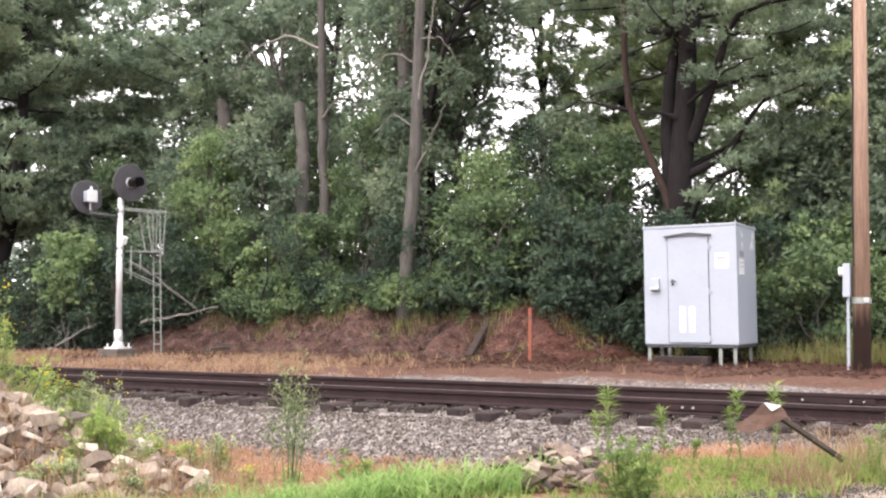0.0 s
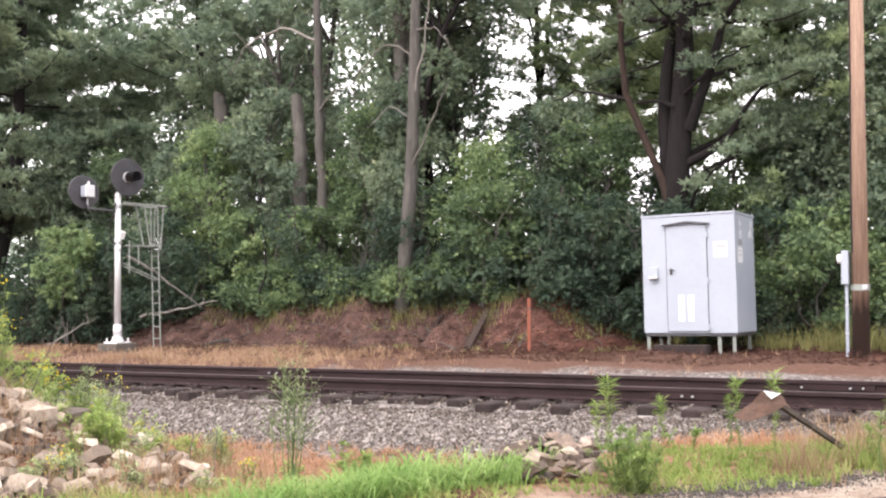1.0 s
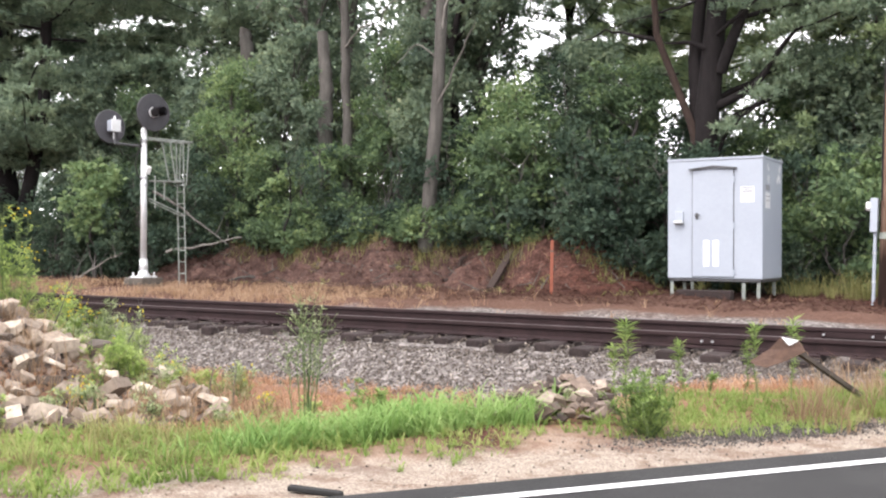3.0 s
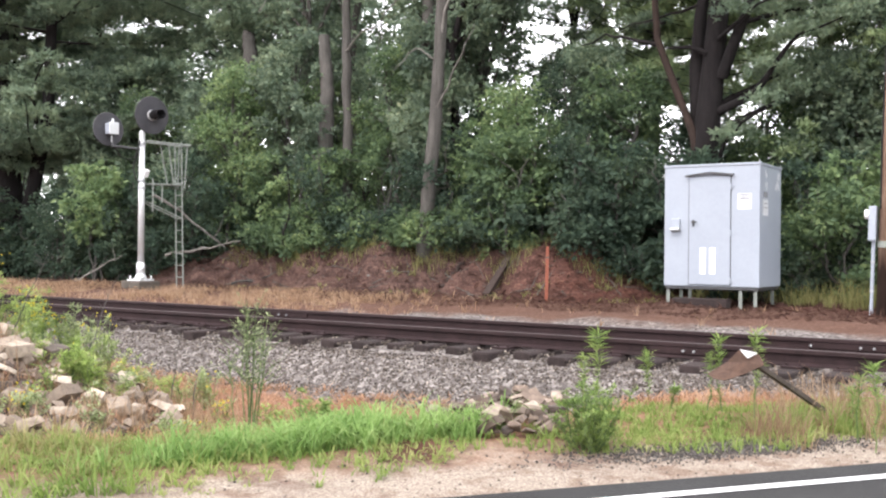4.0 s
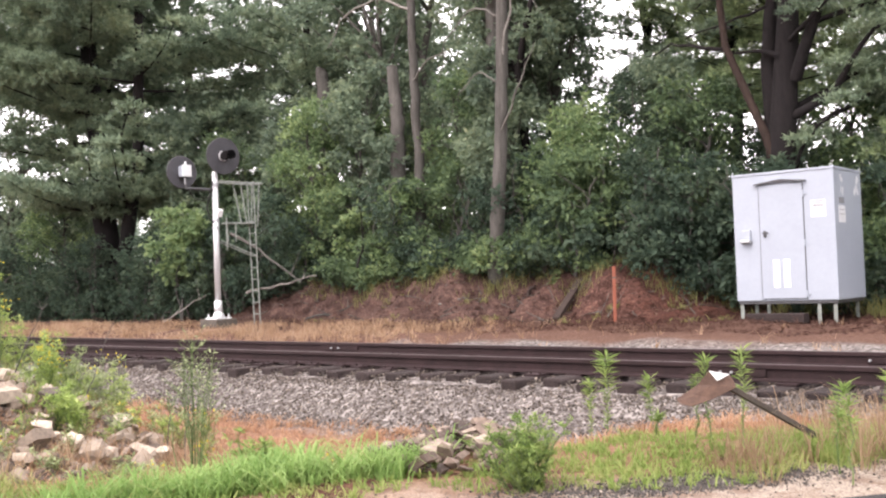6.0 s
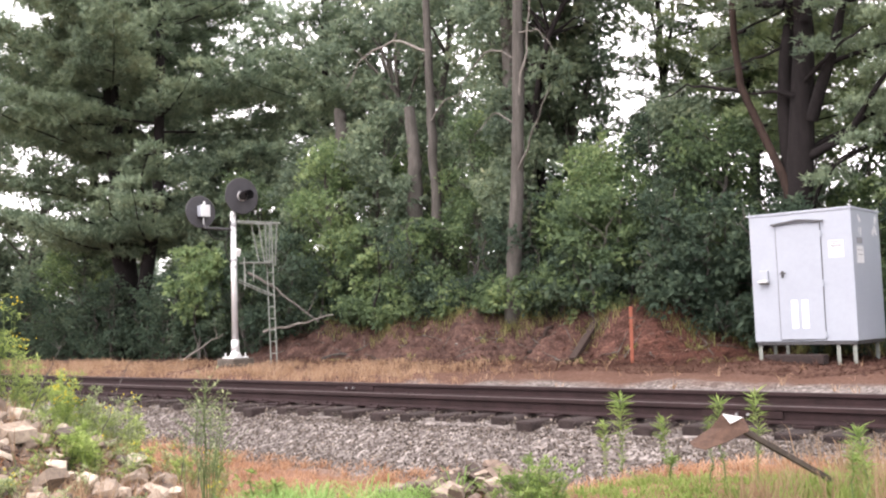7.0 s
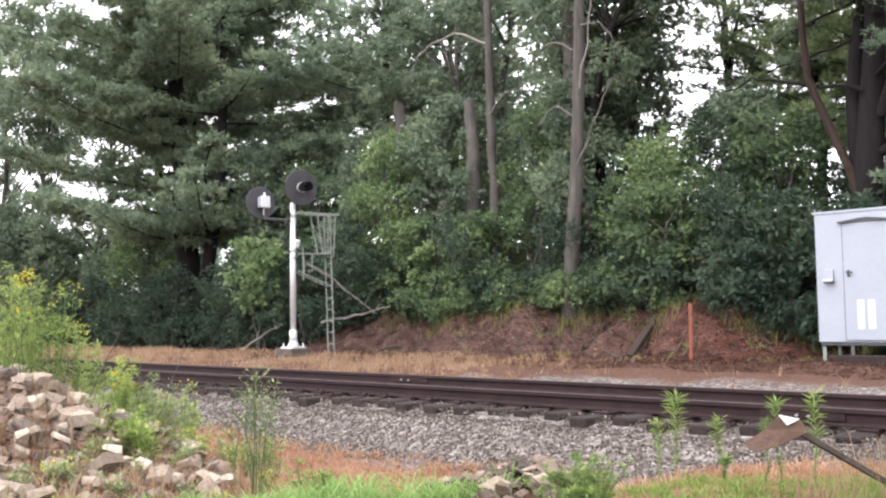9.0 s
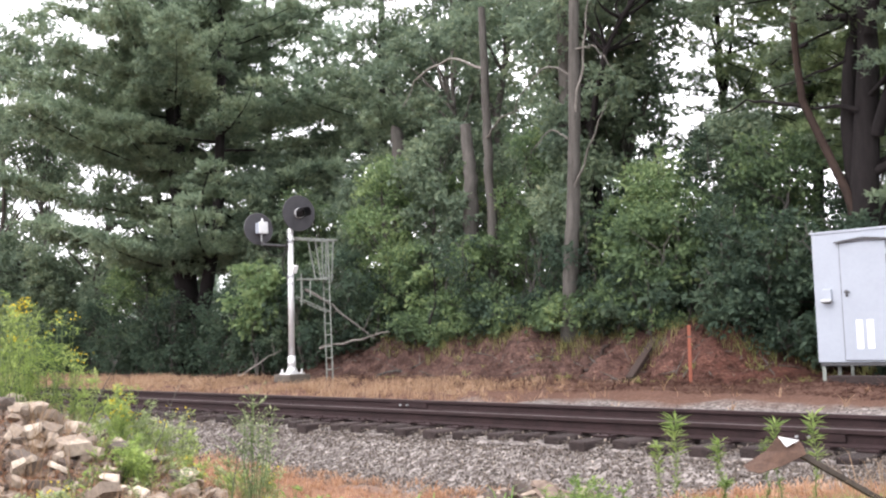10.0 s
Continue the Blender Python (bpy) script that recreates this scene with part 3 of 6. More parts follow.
# ---- the signal hut ----
def build_hut():
    """Steel instrument hut on short legs: x -5.58 to -3.93, front at y 6.95, floor at 0.33."""
    x0, x1, y0, y1, z0, z1 = -5.585, -3.93, 6.95, 8.295, 0.335, 2.44
    cx, cy = (x0 + x1) / 2, (y0 + y1) / 2
    hut = thing("signal_hut", "pale grey steel railway signal hut on short legs", "hut", Matrix.Translation((cx, cy, z0)))
    part("body", box(x1 - x0, y1 - y0, z1 - z0 - 0.03, Matrix.Translation((0, 0, (z1 - z0) / 2)), 0.012), HUT, hut)
    roof = box(x1 - x0 + 0.03, y1 - y0 + 0.03, 0.04, Matrix.Translation((0, 0, z1 - z0 - 0.01)), 0.008)
    roof = part("roof", roof, HUT, hut, "flat sheet steel roof")
    for sx in (-1, 1):
        for sy in (-1, 1):
            p = (sx * (x1 - x0) / 2 * 0.985, sy * (y1 - y0) / 2 * 0.985)
            part("lifting_lug", box(0.012, 0.04, 0.06, Matrix.Translation((p[0], p[1], z1 - z0 + 0.025)), 0.004), GREY_METAL, roof)
    part("base_frame", box(x1 - x0 - 0.04, y1 - y0 - 0.04, 0.07, Matrix.Translation((0, 0, -0.005)), 0.01), DARK_METAL, hut)
    fy = -(y1 - y0) / 2
    # seal round the door opening, proud of the sheet
    dx0, dx1, dz0, dz1 = -5.135 - cx, -4.42 - cx, 0.385 - z0, 2.235 - z0
    seal = bmesh.new()
    for a, b, c, d in ((dx0 - 0.008, dx1 + 0.008, dz1, dz1 + 0.01), (dx0 - 0.008, dx1 + 0.008, dz0 - 0.01, dz0), (dx0 - 0.01, dx0, dz0, dz1), (dx1, dx1 + 0.01, dz0, dz1)):
        box(b - a, 0.012, d - c, Matrix.Translation(((a + b) / 2, fy - 0.004, (c + d) / 2)), 0, seal)
    part("door_seal", seal, DARK_METAL, hut, "dark gap and seal round the door")
    door = part("door", box(dx1 - dx0, 0.05, dz1 - dz0, Matrix.Translation(((dx0 + dx1) / 2, fy + 0.005, (dz0 + dz1) / 2)), 0.006), HUT, hut, "closed grey steel door")
    for z in (2.06, 1.27, 0.46):
        h = cyl(0.014, 0.014, (dx1 + 0.012, fy - 0.02, z - z0 - 0.05), (dx1 + 0.012, fy - 0.02, z - z0 + 0.05), 8)
        box(0.07, 0.008, 0.05, Matrix.Translation((dx1 + 0.03, fy - 0.008, z - z0)), 0.002, h)
        part("hinge", h, HUT, door)
    hd = box(0.04, 0.02, 0.11, Matrix.Translation((-5.055 - cx, fy - 0.028, 1.44 - z0)), 0.006)
    cyl(0.012, 0.012, (-5.055 - cx, fy - 0.02, 1.46 - z0), (-5.055 - cx, fy - 0.07, 1.46 - z0), 8, hd)
    box(0.10, 0.018, 0.024, Matrix.Translation((-5.03 - cx, fy - 0.07, 1.455 - z0)), 0.005, hd)
    part("handle", hd, DARK_METAL, door, "dark lever handle")
    for a, b in ((-4.935, -4.838), (-4.768, -4.67)):
        part("stripe", box(b - a, 0.004, 0.45, Matrix.Translation(((a + b) / 2 - cx, fy - 0.0225, 0.79 - z0)), 0), WHITE, door, "white reflective stripe")
    # peaked drip cap over the door
    cap = bmesh.new()
    w0, w1, pk = dx0 - 0.06, dx1 + 0.06, (dx0 + dx1) / 2
    prof = [(w0, 1.925), (pk, 1.975), (w1, 1.925), (w1, 1.905), (pk, 1.952), (w0, 1.905)]
    fr = [cap.verts.new((a, fy - 0.07, b)) for a, b in prof]
    bk = [cap.verts.new((a, fy + 0.01, b + 0.012)) for a, b in prof]
    for i in range(6):
        cap.faces.new((fr[i], fr[(i + 1) % 6], bk[(i + 1) % 6], bk[i]))
    cap.faces.new(fr[::-1]), cap.faces.new(bk)
    bmesh.ops.recalc_face_normals(cap, faces=cap.faces[:])
    part("drip_cap", cap, DARK_METAL, hut, "peaked sheet metal drip cap")
    # vent hood beside the door
    vx, vz = -5.37 - cx, 1.40 - z0
    vent = box(0.15, 0.05, 0.20, Matrix.Translation((vx, fy - 0.02, vz + 0.02)), 0.012)
    vent = part("vent_hood", vent, HUT, hut, "small grey vent hood")
    part("vent_lip", box(0.17, 0.10, 0.05, Matrix.Translation((vx, fy - 0.05, vz - 0.07)), 0.015), GREY_METAL, vent)
    part("vent_mouth", box(0.12, 0.05, 0.012, Matrix.Translation((vx, fy - 0.06, vz - 0.10)), 0.002), DARK_METAL, vent)
    # notices
    nt = part("notice", box(0.235, 0.004, 0.27, Matrix.Translation((-4.185 - cx, fy - 0.0025, 1.80 - z0)), 0), PAPER, hut, "white printed notice")
    for k, (w, z) in enumerate(((0.20, 1.915), (0.12, 1.885), (0.19, 1.855), (0.15, 1.835))):
        part("line_of_print", box(w, 0.002, 0.014, Matrix.Translation((-4.185 - cx, fy - 0.0055, z - z0)), 0), INK, nt)
    sx = (x1 - x0) / 2
    n2 = part("notice", box(0.004, 0.32, 0.27, Matrix.Translation((sx + 0.002, 7.28 - cy, 1.70 - z0)), 0), PAPER, hut, "white printed notice")
    part("notice", box(0.004, 0.26, 0.10, Matrix.Translation((sx + 0.002, 7.28 - cy, 1.92 - z0)), 0), INK, hut, "small grey printed notice")
    for z in (1.77, 1.70):
        part("line_of_print", box(0.002, 0.22, 0.012, Matrix.Translation((sx + 0.005, 7.28 - cy, z - z0)), 0), INK, n2)
    # flaked paint high on the side wall
    rf = np.random.default_rng(12)
    for _ in range(9):
        w, h = rf.uniform(0.03, 0.12), rf.uniform(0.03, 0.14)
        part("paint_flake", box(0.003, w, h, pose(sx + 0.001, rf.uniform(-0.45, 0.55), rf.uniform(1.68, 1.98), rf.uniform(-35, 35), 0, 0), 0.001), PAPER, hut, "bare pale patch of flaked paint")
    # legs: angle-steel posts, down to the ground
    for lx, ly in ((x0 + 0.06, y0 + 0.09), (x0 + 0.20, y0 + 0.35), (x1 - 0.33, y0 + 0.09), (x1 - 0.08, y0 + 0.09), (x1 - 0.10, y1 - 0.12), (x0 + 0.06, y1 - 0.12)):
        g = float(land(lx, ly)) - 0.05
        leg = box(0.06, 0.012, z0 - g, Matrix.Translation((lx - cx, ly - cy - 0.03, (g - z0) / 2)), 0.003)
        box(0.012, 0.06, z0 - g, Matrix.Translation((lx - cx - 0.024, ly - cy, (g - z0) / 2)), 0.003, leg)
        part("leg", leg, LADDER, hut)
    step_at = (-4.88, 6.83)
    g = float(land(*step_at))
    s = box(0.95, 0.26, 0.16, Matrix.Translation((*step_at, g + 0.06)) @ pose(0, 0, 0, 0, 0, 1), 0.015)
    tagged(part("timber_step", s, TIE, None), "dark old timber lying as a step below the hut door", "step")


build_hut()


# ---- the signal ----
def disc_head(parent, centre, face, hood, radius):
    """A round black background with a lamp case; face: the way the light looks."""
    c, d = Vector(centre), Vector(face).normalized()
    head = part("signal_head", cyl(radius, radius, c - d * 0.012, c + d * 0.012, 40, bevel=0.004), DISC, parent, "round matt black signal background")
    rim = Tubes()
    q = d.to_track_quat("Z", "Y")
    ring = [c + q @ Vector((radius * math.cos(a), radius * math.sin(a), 0)) for a in np.linspace(0, 2 * math.pi, 41)]
    rim.add([tuple(p) for p in ring], [0.013] * 41, 6)
    mesh_part("rim", rim.mesh("rim", DARK_METAL), head, "thin rolled rim")
    part("lamp_collar", cyl(0.122, 0.112, c + d * 0.01, c + d * 0.09, 24), SILVER, head)
    part("lens", cyl(0.10, 0.10, c + d * 0.08, c + d * 0.11, 20), RUBBER, head, "unlit dark lens")
    # open hood: a tube cut away below
    bm = bmesh.new()
    rows = []
    for k, (s, lo) in enumerate(((0.04, 0.12), (0.40, 0.28))):
        row = []
        for a in np.linspace(lo * math.pi - math.pi / 2, 2.5 * math.pi - math.pi - lo * math.pi, 19):
            row.append(c + d * s + q @ Vector((0, 0, 0)) + hood_dir(q, a) * 0.115)
        rows.append([bm.verts.new(p) for p in row])
    for i in range(18):
        bm.faces.new((rows[0][i], rows[0][i + 1], rows[1][i + 1], rows[1][i]))
    bmesh.ops.solidify(bm, geom=bm.faces[:], thickness=0.004)
    part("hood", bm, DISC, head, "black sheet metal hood", True)
    case = box(0.20, 0.21, 0.25, Matrix.Translation(c - d * 0.13) @ d.to_track_quat("X", "Z").to_matrix().to_4x4(), 0.02)
    case = part("lamp_case", case, HUT, head, "silver-white lamp case")
    lid = box(0.02, 0.23, 0.27, Matrix.Translation(c - d * 0.24) @ d.to_track_quat("X", "Z").to_matrix().to_4x4(), 0.008)
    part("case_lid", lid, SILVER, case)
    part("terminal", cyl(0.03, 0.02, c - d * 0.18 + Vector((0, 0, 0.14)), c - d * 0.18 + Vector((0, 0, 0.22)), 8), SILVER, case)
    part("conduit", cyl(0.018, 0.018, c - d * 0.15 + Vector((0, 0, -0.30)), c - d * 0.15 + Vector((0, 0, -0.14)), 8), GREY_METAL, case)
    return head


def hood_dir(q, a):
    """A direction round the lamp's axis; a = pi/2 points up."""
    ax = q @ Vector((0, 0, 1))
    side = Vector((0, 0, 1)).cross(ax).normalized()
    return side * math.cos(a) + Vector((0, 0, 1)) * math.sin(a)


def build_signal():
    bx, by = -17.25, 5.17
    g = float(land(bx, by))
    sig = thing("railway_signal", "silver signal mast with two round black heads and a ladder", "railway signal", Matrix.Translation((bx, by, 0)))
    part("footing", box(0.62, 0.60, 0.48, Matrix.Translation((0, 0, 0.185 - 0.24)), 0.03), CONCRETE, sig, "weathered concrete footing block")
    part("base_plate", box(0.42, 0.42, 0.04, Matrix.Translation((0, 0, 0.20)), 0.006), SILVER, sig)
    for sx in (-1, 1):
        for sy in (-1, 1):
            part("anchor_bolt", cyl(0.022, 0.018, (sx * 0.16, sy * 0.16, 0.21), (sx * 0.16, sy * 0.16, 0.30), 6), SILVER, sig)
    part("base_socket", cyl(0.15, 0.095, (0, 0, 0.22), (0, 0, 0.34), 20, cyl(0.095, 0.09, (0, 0, 0.33), (0, 0, 0.60), 20)), SILVER, sig, "", True)
    part("mast", cyl(0.073, 0.066, (0, 0, 0.55), (0, 0, 3.50), 20), SILVER, sig, "tall silver painted steel mast", True)
    part("mast_cap", cyl(0.08, 0.05, (0, 0, 3.48), (0, 0, 3.58), 16), SILVER, sig)
    for z in (2.25, 2.42, 3.25):
        part("clamp", cyl(0.085, 0.085, (0, 0, z), (0, 0, z + 0.06), 16), GREY_METAL, sig)
    part("junction_box", box(0.10, 0.14, 0.18, Matrix.Translation((0.06, 0.05, 2.62)) @ pose(0, 0, 0, 0, 25, 0), 0.015), WHITE, sig)
    disc_head(sig, (0.17, 0.12, 3.93), (1, -0.16, -0.03), True, 0.415)
    part("head_bracket", cyl(0.04, 0.04, (0, 0, 3.5), (0.06, 0.06, 3.85), 10), SILVER, sig)
    disc_head(sig, (-0.34, -0.66, 3.56), (-1, 0.12, -0.03), True, 0.365)
    arm = cyl(0.03, 0.03, (0, 0, 3.16), (-0.18, -0.66, 3.18), 10)
    cyl(0.025, 0.025, (-0.18, -0.66, 3.16), (-0.19, -0.66, 3.45), 10, arm)
    part("bracket_arm", arm, DARK_METAL, sig)
    # cable loop down the mast
    t = Tubes()
    t.add([(0.02, -0.08, 3.35), (0.0, -0.16, 3.0), (-0.03, -0.22, 2.75), (0.0, -0.18, 2.5), (0.02, -0.09, 2.4)], [0.016] * 5, 6)
    t.add([(-0.18, -0.64, 3.2), (-0.12, -0.5, 2.95), (-0.03, -0.3, 2.9), (0, -0.09, 3.05)], [0.014] * 4, 6)
    mesh_part("cable", t.mesh("cable", RUBBER), sig, "black cable loop")
    # ladder on the field side
    u, w = Vector((0.42, 0.91, 0)).normalized(), Vector((0.97, -0.12, 0)).normalized()
    foot, top = u * 0.90, u * 0.82
    g2 = float(land(bx + foot.x, by + foot.y)) - 0.04
    for k in (-1, 1):
        part("ladder_rail", cyl(0.016, 0.016, foot + w * 0.13 * k + Vector((0, 0, g2)), top + w * 0.13 * k + Vector((0, 0, 3.35)), 8), LADDER, sig)
    z = g2 + 0.3
    while z < 2.5:
        p = foot.lerp(top, z / 3.4)
        part("rung", cyl(0.011, 0.011, p - w * 0.13 + Vector((0, 0, z)), p + w * 0.13 + Vector((0, 0, z)), 6), LADDER, sig)
        z += 0.27
    # platform and guard rails
    def bar(a, b, r=0.016, nm="guard_rail"):
        part(nm, cyl(r, r, a, b, 8), LADDER, sig)
    up = lambda q_, z_: q_ + Vector((0, 0, z_))
    end = u * 1.0
    for k in (-1, 1):
        bar(up(w * 0.16 * k, 3.34), up(end + w * 0.16 * k, 3.30), 0.02)
        bar(up(u * 0.50 + w * 0.16 * k, 3.32), up(u * 0.66 + w * 0.12 * k, 2.35))
        bar(up(end * 0.94 + w * 0.16 * k, 3.30), up(u * 0.90 + w * 0.13 * k, 2.3))
    bar(up(end - w * 0.2, 3.30), up(end + w * 0.2, 3.30), 0.02)
    part("platform", box(0.72, 0.3, 0.03, Matrix.Translation(up(u * 0.50, 2.38)) @ pose(0, 0, 0, 0, 0, math.degrees(math.atan2(u.y, u.x))), 0.004), LADDER, sig, "narrow steel standing platform")
    for k in (-1, 1):
        bar(up(u * 0.15 + w * 0.18 * k, 2.5), up(u * 0.15 + w * 0.18 * k, 1.75), 0.014, "brace")
        bar(up(u * 0.36 + w * 0.18 * k, 2.38), up(u * 0.36 + w * 0.18 * k, 1.95), 0.014, "brace")
        bar(up(u * 0.05 + w * 0.1 * k, 1.98), up(u * 0.86 + w * 0.1 * k, 1.62), 0.014, "brace")
    return sig


build_signal()


# ---- utility pole ----
def build_pole():
    px, py = -1.99, 6.9
    g = float(land(px, py))
    pole = thing("utility_pole", "brown treated wooden utility pole with a dark creosoted foot", "utility pole", pose(px, py, g, 0, 1.35, 0))
    bm = cyl(0.135, 0.10, (0, 0, -0.15), (0, 0, 9.5), 24)
    part("shaft", bm, POLE, pole, "", True)
    t = Tubes()
    t.add([(-0.10, -0.09, 1.65), (-0.11, -0.09, 2.6), (-0.09, -0.09, 4.5), (-0.08, -0.08, 9)], [0.014] * 4, 6)
    mesh_part("service_cable", t.mesh("service_cable", RUBBER), pole, "thin cable stapled to the pole")
    part("collar", cyl(0.148, 0.148, (0, 0, 1.05), (0, 0, 1.15), 24), LADDER, pole, "grey steel band")
    part("bolt", box(0.08, 0.05, 0.08, Matrix.Translation((0.09, -0.12, 1.1)), 0.01), GREY_METAL, pole)
    box_m = Matrix.Translation((-0.205, -0.06, 1.42))
    mb = part("meter_box", box(0.11, 0.20, 0.54, box_m, 0.012), HUT, pole, "pale grey meter box")
    part("meter", cyl(0.075, 0.07, (-0.26, -0.08, 1.56), (-0.33, -0.09, 1.56), 20, bevel=0.008), WHITE, mb, "round pale meter dome")
    part("conduit", cyl(0.028, 0.028, (-0.19, -0.06, -0.1), (-0.19, -0.06, 1.18), 10), HUT, pole, "pale grey conduit pipe")
    for z in (0.35, 0.8):
        part("pipe_clip", cyl(0.036, 0.036, (-0.19, -0.06, z), (-0.19, -0.06, z + 0.035), 10), GREY_METAL, pole)


build_pole()


# ---- small fixtures by the track ----
def build_small():
    g = float(land(-7.68, 6.54))
    st = thing("marker_stake", "thin faded orange marker stake in the earth", "stake", pose(-7.68, 6.54, g, 0.5, 1.0, 20))
    part("post", box(0.06, 0.03, 1.2, Matrix.Translation((0, 0, 0.40)), 0.006), ORANGE, st)
    part("mark", box(0.064, 0.034, 0.03, Matrix.Translation((0, 0, 0.80)), 0.004), CONCRETE, st, "dull grey band")
    # plank on the bank
    a = Vector((-9.32, 7.15, float(land(-9.32, 7.15)) + 0.05))
    b = Vector((-9.55, 8.42, float(land(-9.55, 8.42)) + 0.08))
    d = (b - a)
    m = Matrix.Translation((a + b) / 2) @ d.to_track_quat("Z", "Y").to_matrix().to_4x4()
    tagged(part("plank", box(0.15, 0.11, d.length + 0.1, m, 0.015), PLANK, None), "dark old timber lying up the earth bank", "timber")
    # black bar on the gravel shoulder
    z = float(land(-2.16, -6.84)) + 0.015
    tagged(part("rubber_strip", box(0.23, 0.04, 0.022, pose(-2.16, -6.84, z, 0, 3, 17), 0.006), RUBBER, None), "black rubber strip lying on the gravel shoulder", "debris")
    # bent plate on a leaning post
    sg = thing("fallen_sign", "bent rusty metal plate on a leaning post in the weeds", "sign", Matrix.Translation((-0.98, -3.95, 0)))
    return sg


SIGN = build_small()


# ---- plants ----
def leaf_verts(rng, tips, outs, per, spread, size, aspect=0.6, flat=0.55):
    """Leaves set along the last stretch of each twig."""
    n = len(tips) * per
    base, out = np.repeat(tips, per, 0), np.repeat(outs, per, 0)
    back = rng.uniform(0, 1, (n, 1))
    at = base - out * back * spread + rng.normal(0, spread * 0.28, (n, 3)) * np.array([1, 1, 0.6])
    along = unit(out * 0.6 + rng.normal(0, 0.6, (n, 3)) + np.array([0, 0, -0.15]))
    normal = unit(np.array([0, 0, 1.0]) * flat + rng.normal(0, 0.45, (n, 3)))
    ln = size * rng.uniform(0.6, 1.25, n)
    return blades(rng, at, along, normal, ln, ln * aspect)


def blob_tips(rng, blobs, density):
    """Twig ends over the outer shells of the clumps that make a crown."""
    tips, outs = [], []
    for cx, cy, cz, r in blobs:
        k = max(4, int(density * r * r))
        d = unit(rng.normal(size=(k, 3)) + np.array([0, -0.15, 0.25]))
        rad = r * rng.uniform(0.45, 1.05, (k, 1)) ** 0.7
        tips.append(np.array([cx, cy, cz]) + d * rad * np.array([1, 1, 0.72]))
        outs.append(unit(d * np.array([1, 1, 0.5])))
    return np.concatenate(tips), np.concatenate(outs)


def broadleaf(name, label, category, seed, x, y, height, radius, crown_from, clumps, density, leaf, mat_leaf, mat_bark,
              trunk_r=0.05, stems=1, lean=(0, 0), group="", clump_r=(0.45, 0.8), per=7, aspect=0.6):
    r = np.random.default_rng(seed)
    g = float(land(x, y))
    tree = thing(name, label, category, Matrix.Translation((x, y, g)), group)
    blobs = []
    for k in range(clumps):
        f = (k + 0.5) / clumps
        z = crown_from + (height - crown_from) * f
        swell = math.sin(math.pi * (0.12 + 0.80 * f)) ** 0.6
        a, rr = r.uniform(0, 2 * math.pi), radius * swell * math.sqrt(r.uniform(0.05, 1))
        cr = r.uniform(*clump_r)
        blobs.append((rr * math.cos(a) + lean[0] * f, rr * math.sin(a) + lean[1] * f, z - cr * 0.3, cr))
    t = Tubes()
    for s in range(stems):
        a = r.uniform(0, 6.28)
        off = 0.0 if stems == 1 else 0.12
        top = (lean[0] + (0 if stems == 1 else radius * 0.5 * math.cos(a)), lean[1] + (0 if stems == 1 else radius * 0.5 * math.sin(a)), height * 0.92)
        p = wander(r, (off * math.cos(a), off * math.sin(a), -0.15), top, 12, 0.05 * math.sqrt(height))
        t.add(p, np.linspace(trunk_r, trunk_r * 0.25, 12), 9 if trunk_r > 0.1 else 6)
        for bx, by, bz, br in blobs[s::stems]:
            i = int(np.clip(11 * (bz - 0.25 * height * 0.3) / height, 1, 10))
            q = wander(r, p[i], (bx, by, bz), 6, 0.05)
            t.add(q, np.linspace(trunk_r * 0.38, 0.008, 6), 4)
    mesh_part("trunk", t.mesh("trunk", mat_bark), tree)
    tips, outs = blob_tips(r, blobs, density)
    v = leaf_verts(r, tips, outs, per, 0.22, leaf, aspect)
    mesh_part("crown", raw_mesh("crown", v, quads(len(v) // 4), mat_leaf), tree)
    return tree


def needle_tufts(rng, tips, outs, per, length, width):
    n = len(tips) * per
    at, out = np.repeat(tips, per, 0), np.repeat(outs, per, 0)
    along = unit(out * 0.55 + rng.normal(0, 0.75, (n, 3)) + np.array([0, 0, 0.22]))
    at = at - out * rng.uniform(0, 0.12, (n, 1))
    normal = unit(rng.normal(0, 1, (n, 3)) + np.array([0, 0, 0.8]))
    ln = length * rng.uniform(0.7, 1.2, n)
    side = unit(np.cross(along, normal)) * width * 0.5
    return np.stack([at - side, at + side, at + along * ln[:, None]], 1).reshape(-1, 3)


def plate_tufts(r, plates, density):
    """Tufts over flat, lobed, slightly domed plates of foliage: (x, y, z, radius)."""
    tips, outs = [], []
    for x, y, z, rad in plates:
        m = max(6, int(density * 3.1 * rad * rad))
        a = r.uniform(0, 2 * np.pi, m)
        lobe = 0.78 + 0.22 * np.sin(3 * a + r.uniform(0, 6.28)) + 0.12 * np.sin(7 * a + r.uniform(0, 6.28))
        q = np.sqrt(r.uniform(0, 1, m))
        d = np.stack([np.cos(a), np.sin(a), np.zeros(m)], -1)
        up = 0.20 * rad * (1 - q * q) + r.normal(0, 0.045 + 0.05 * rad, m)
        tips.append(np.array([x, y, z]) + d * (rad * lobe * q)[:, None] + np.array([0, 0, 1.0]) * up[:, None])
        outs.append(unit(d * (0.25 + q)[:, None] + np.array([0, 0, 0.35])))
    return np.concatenate(tips), np.concatenate(outs)


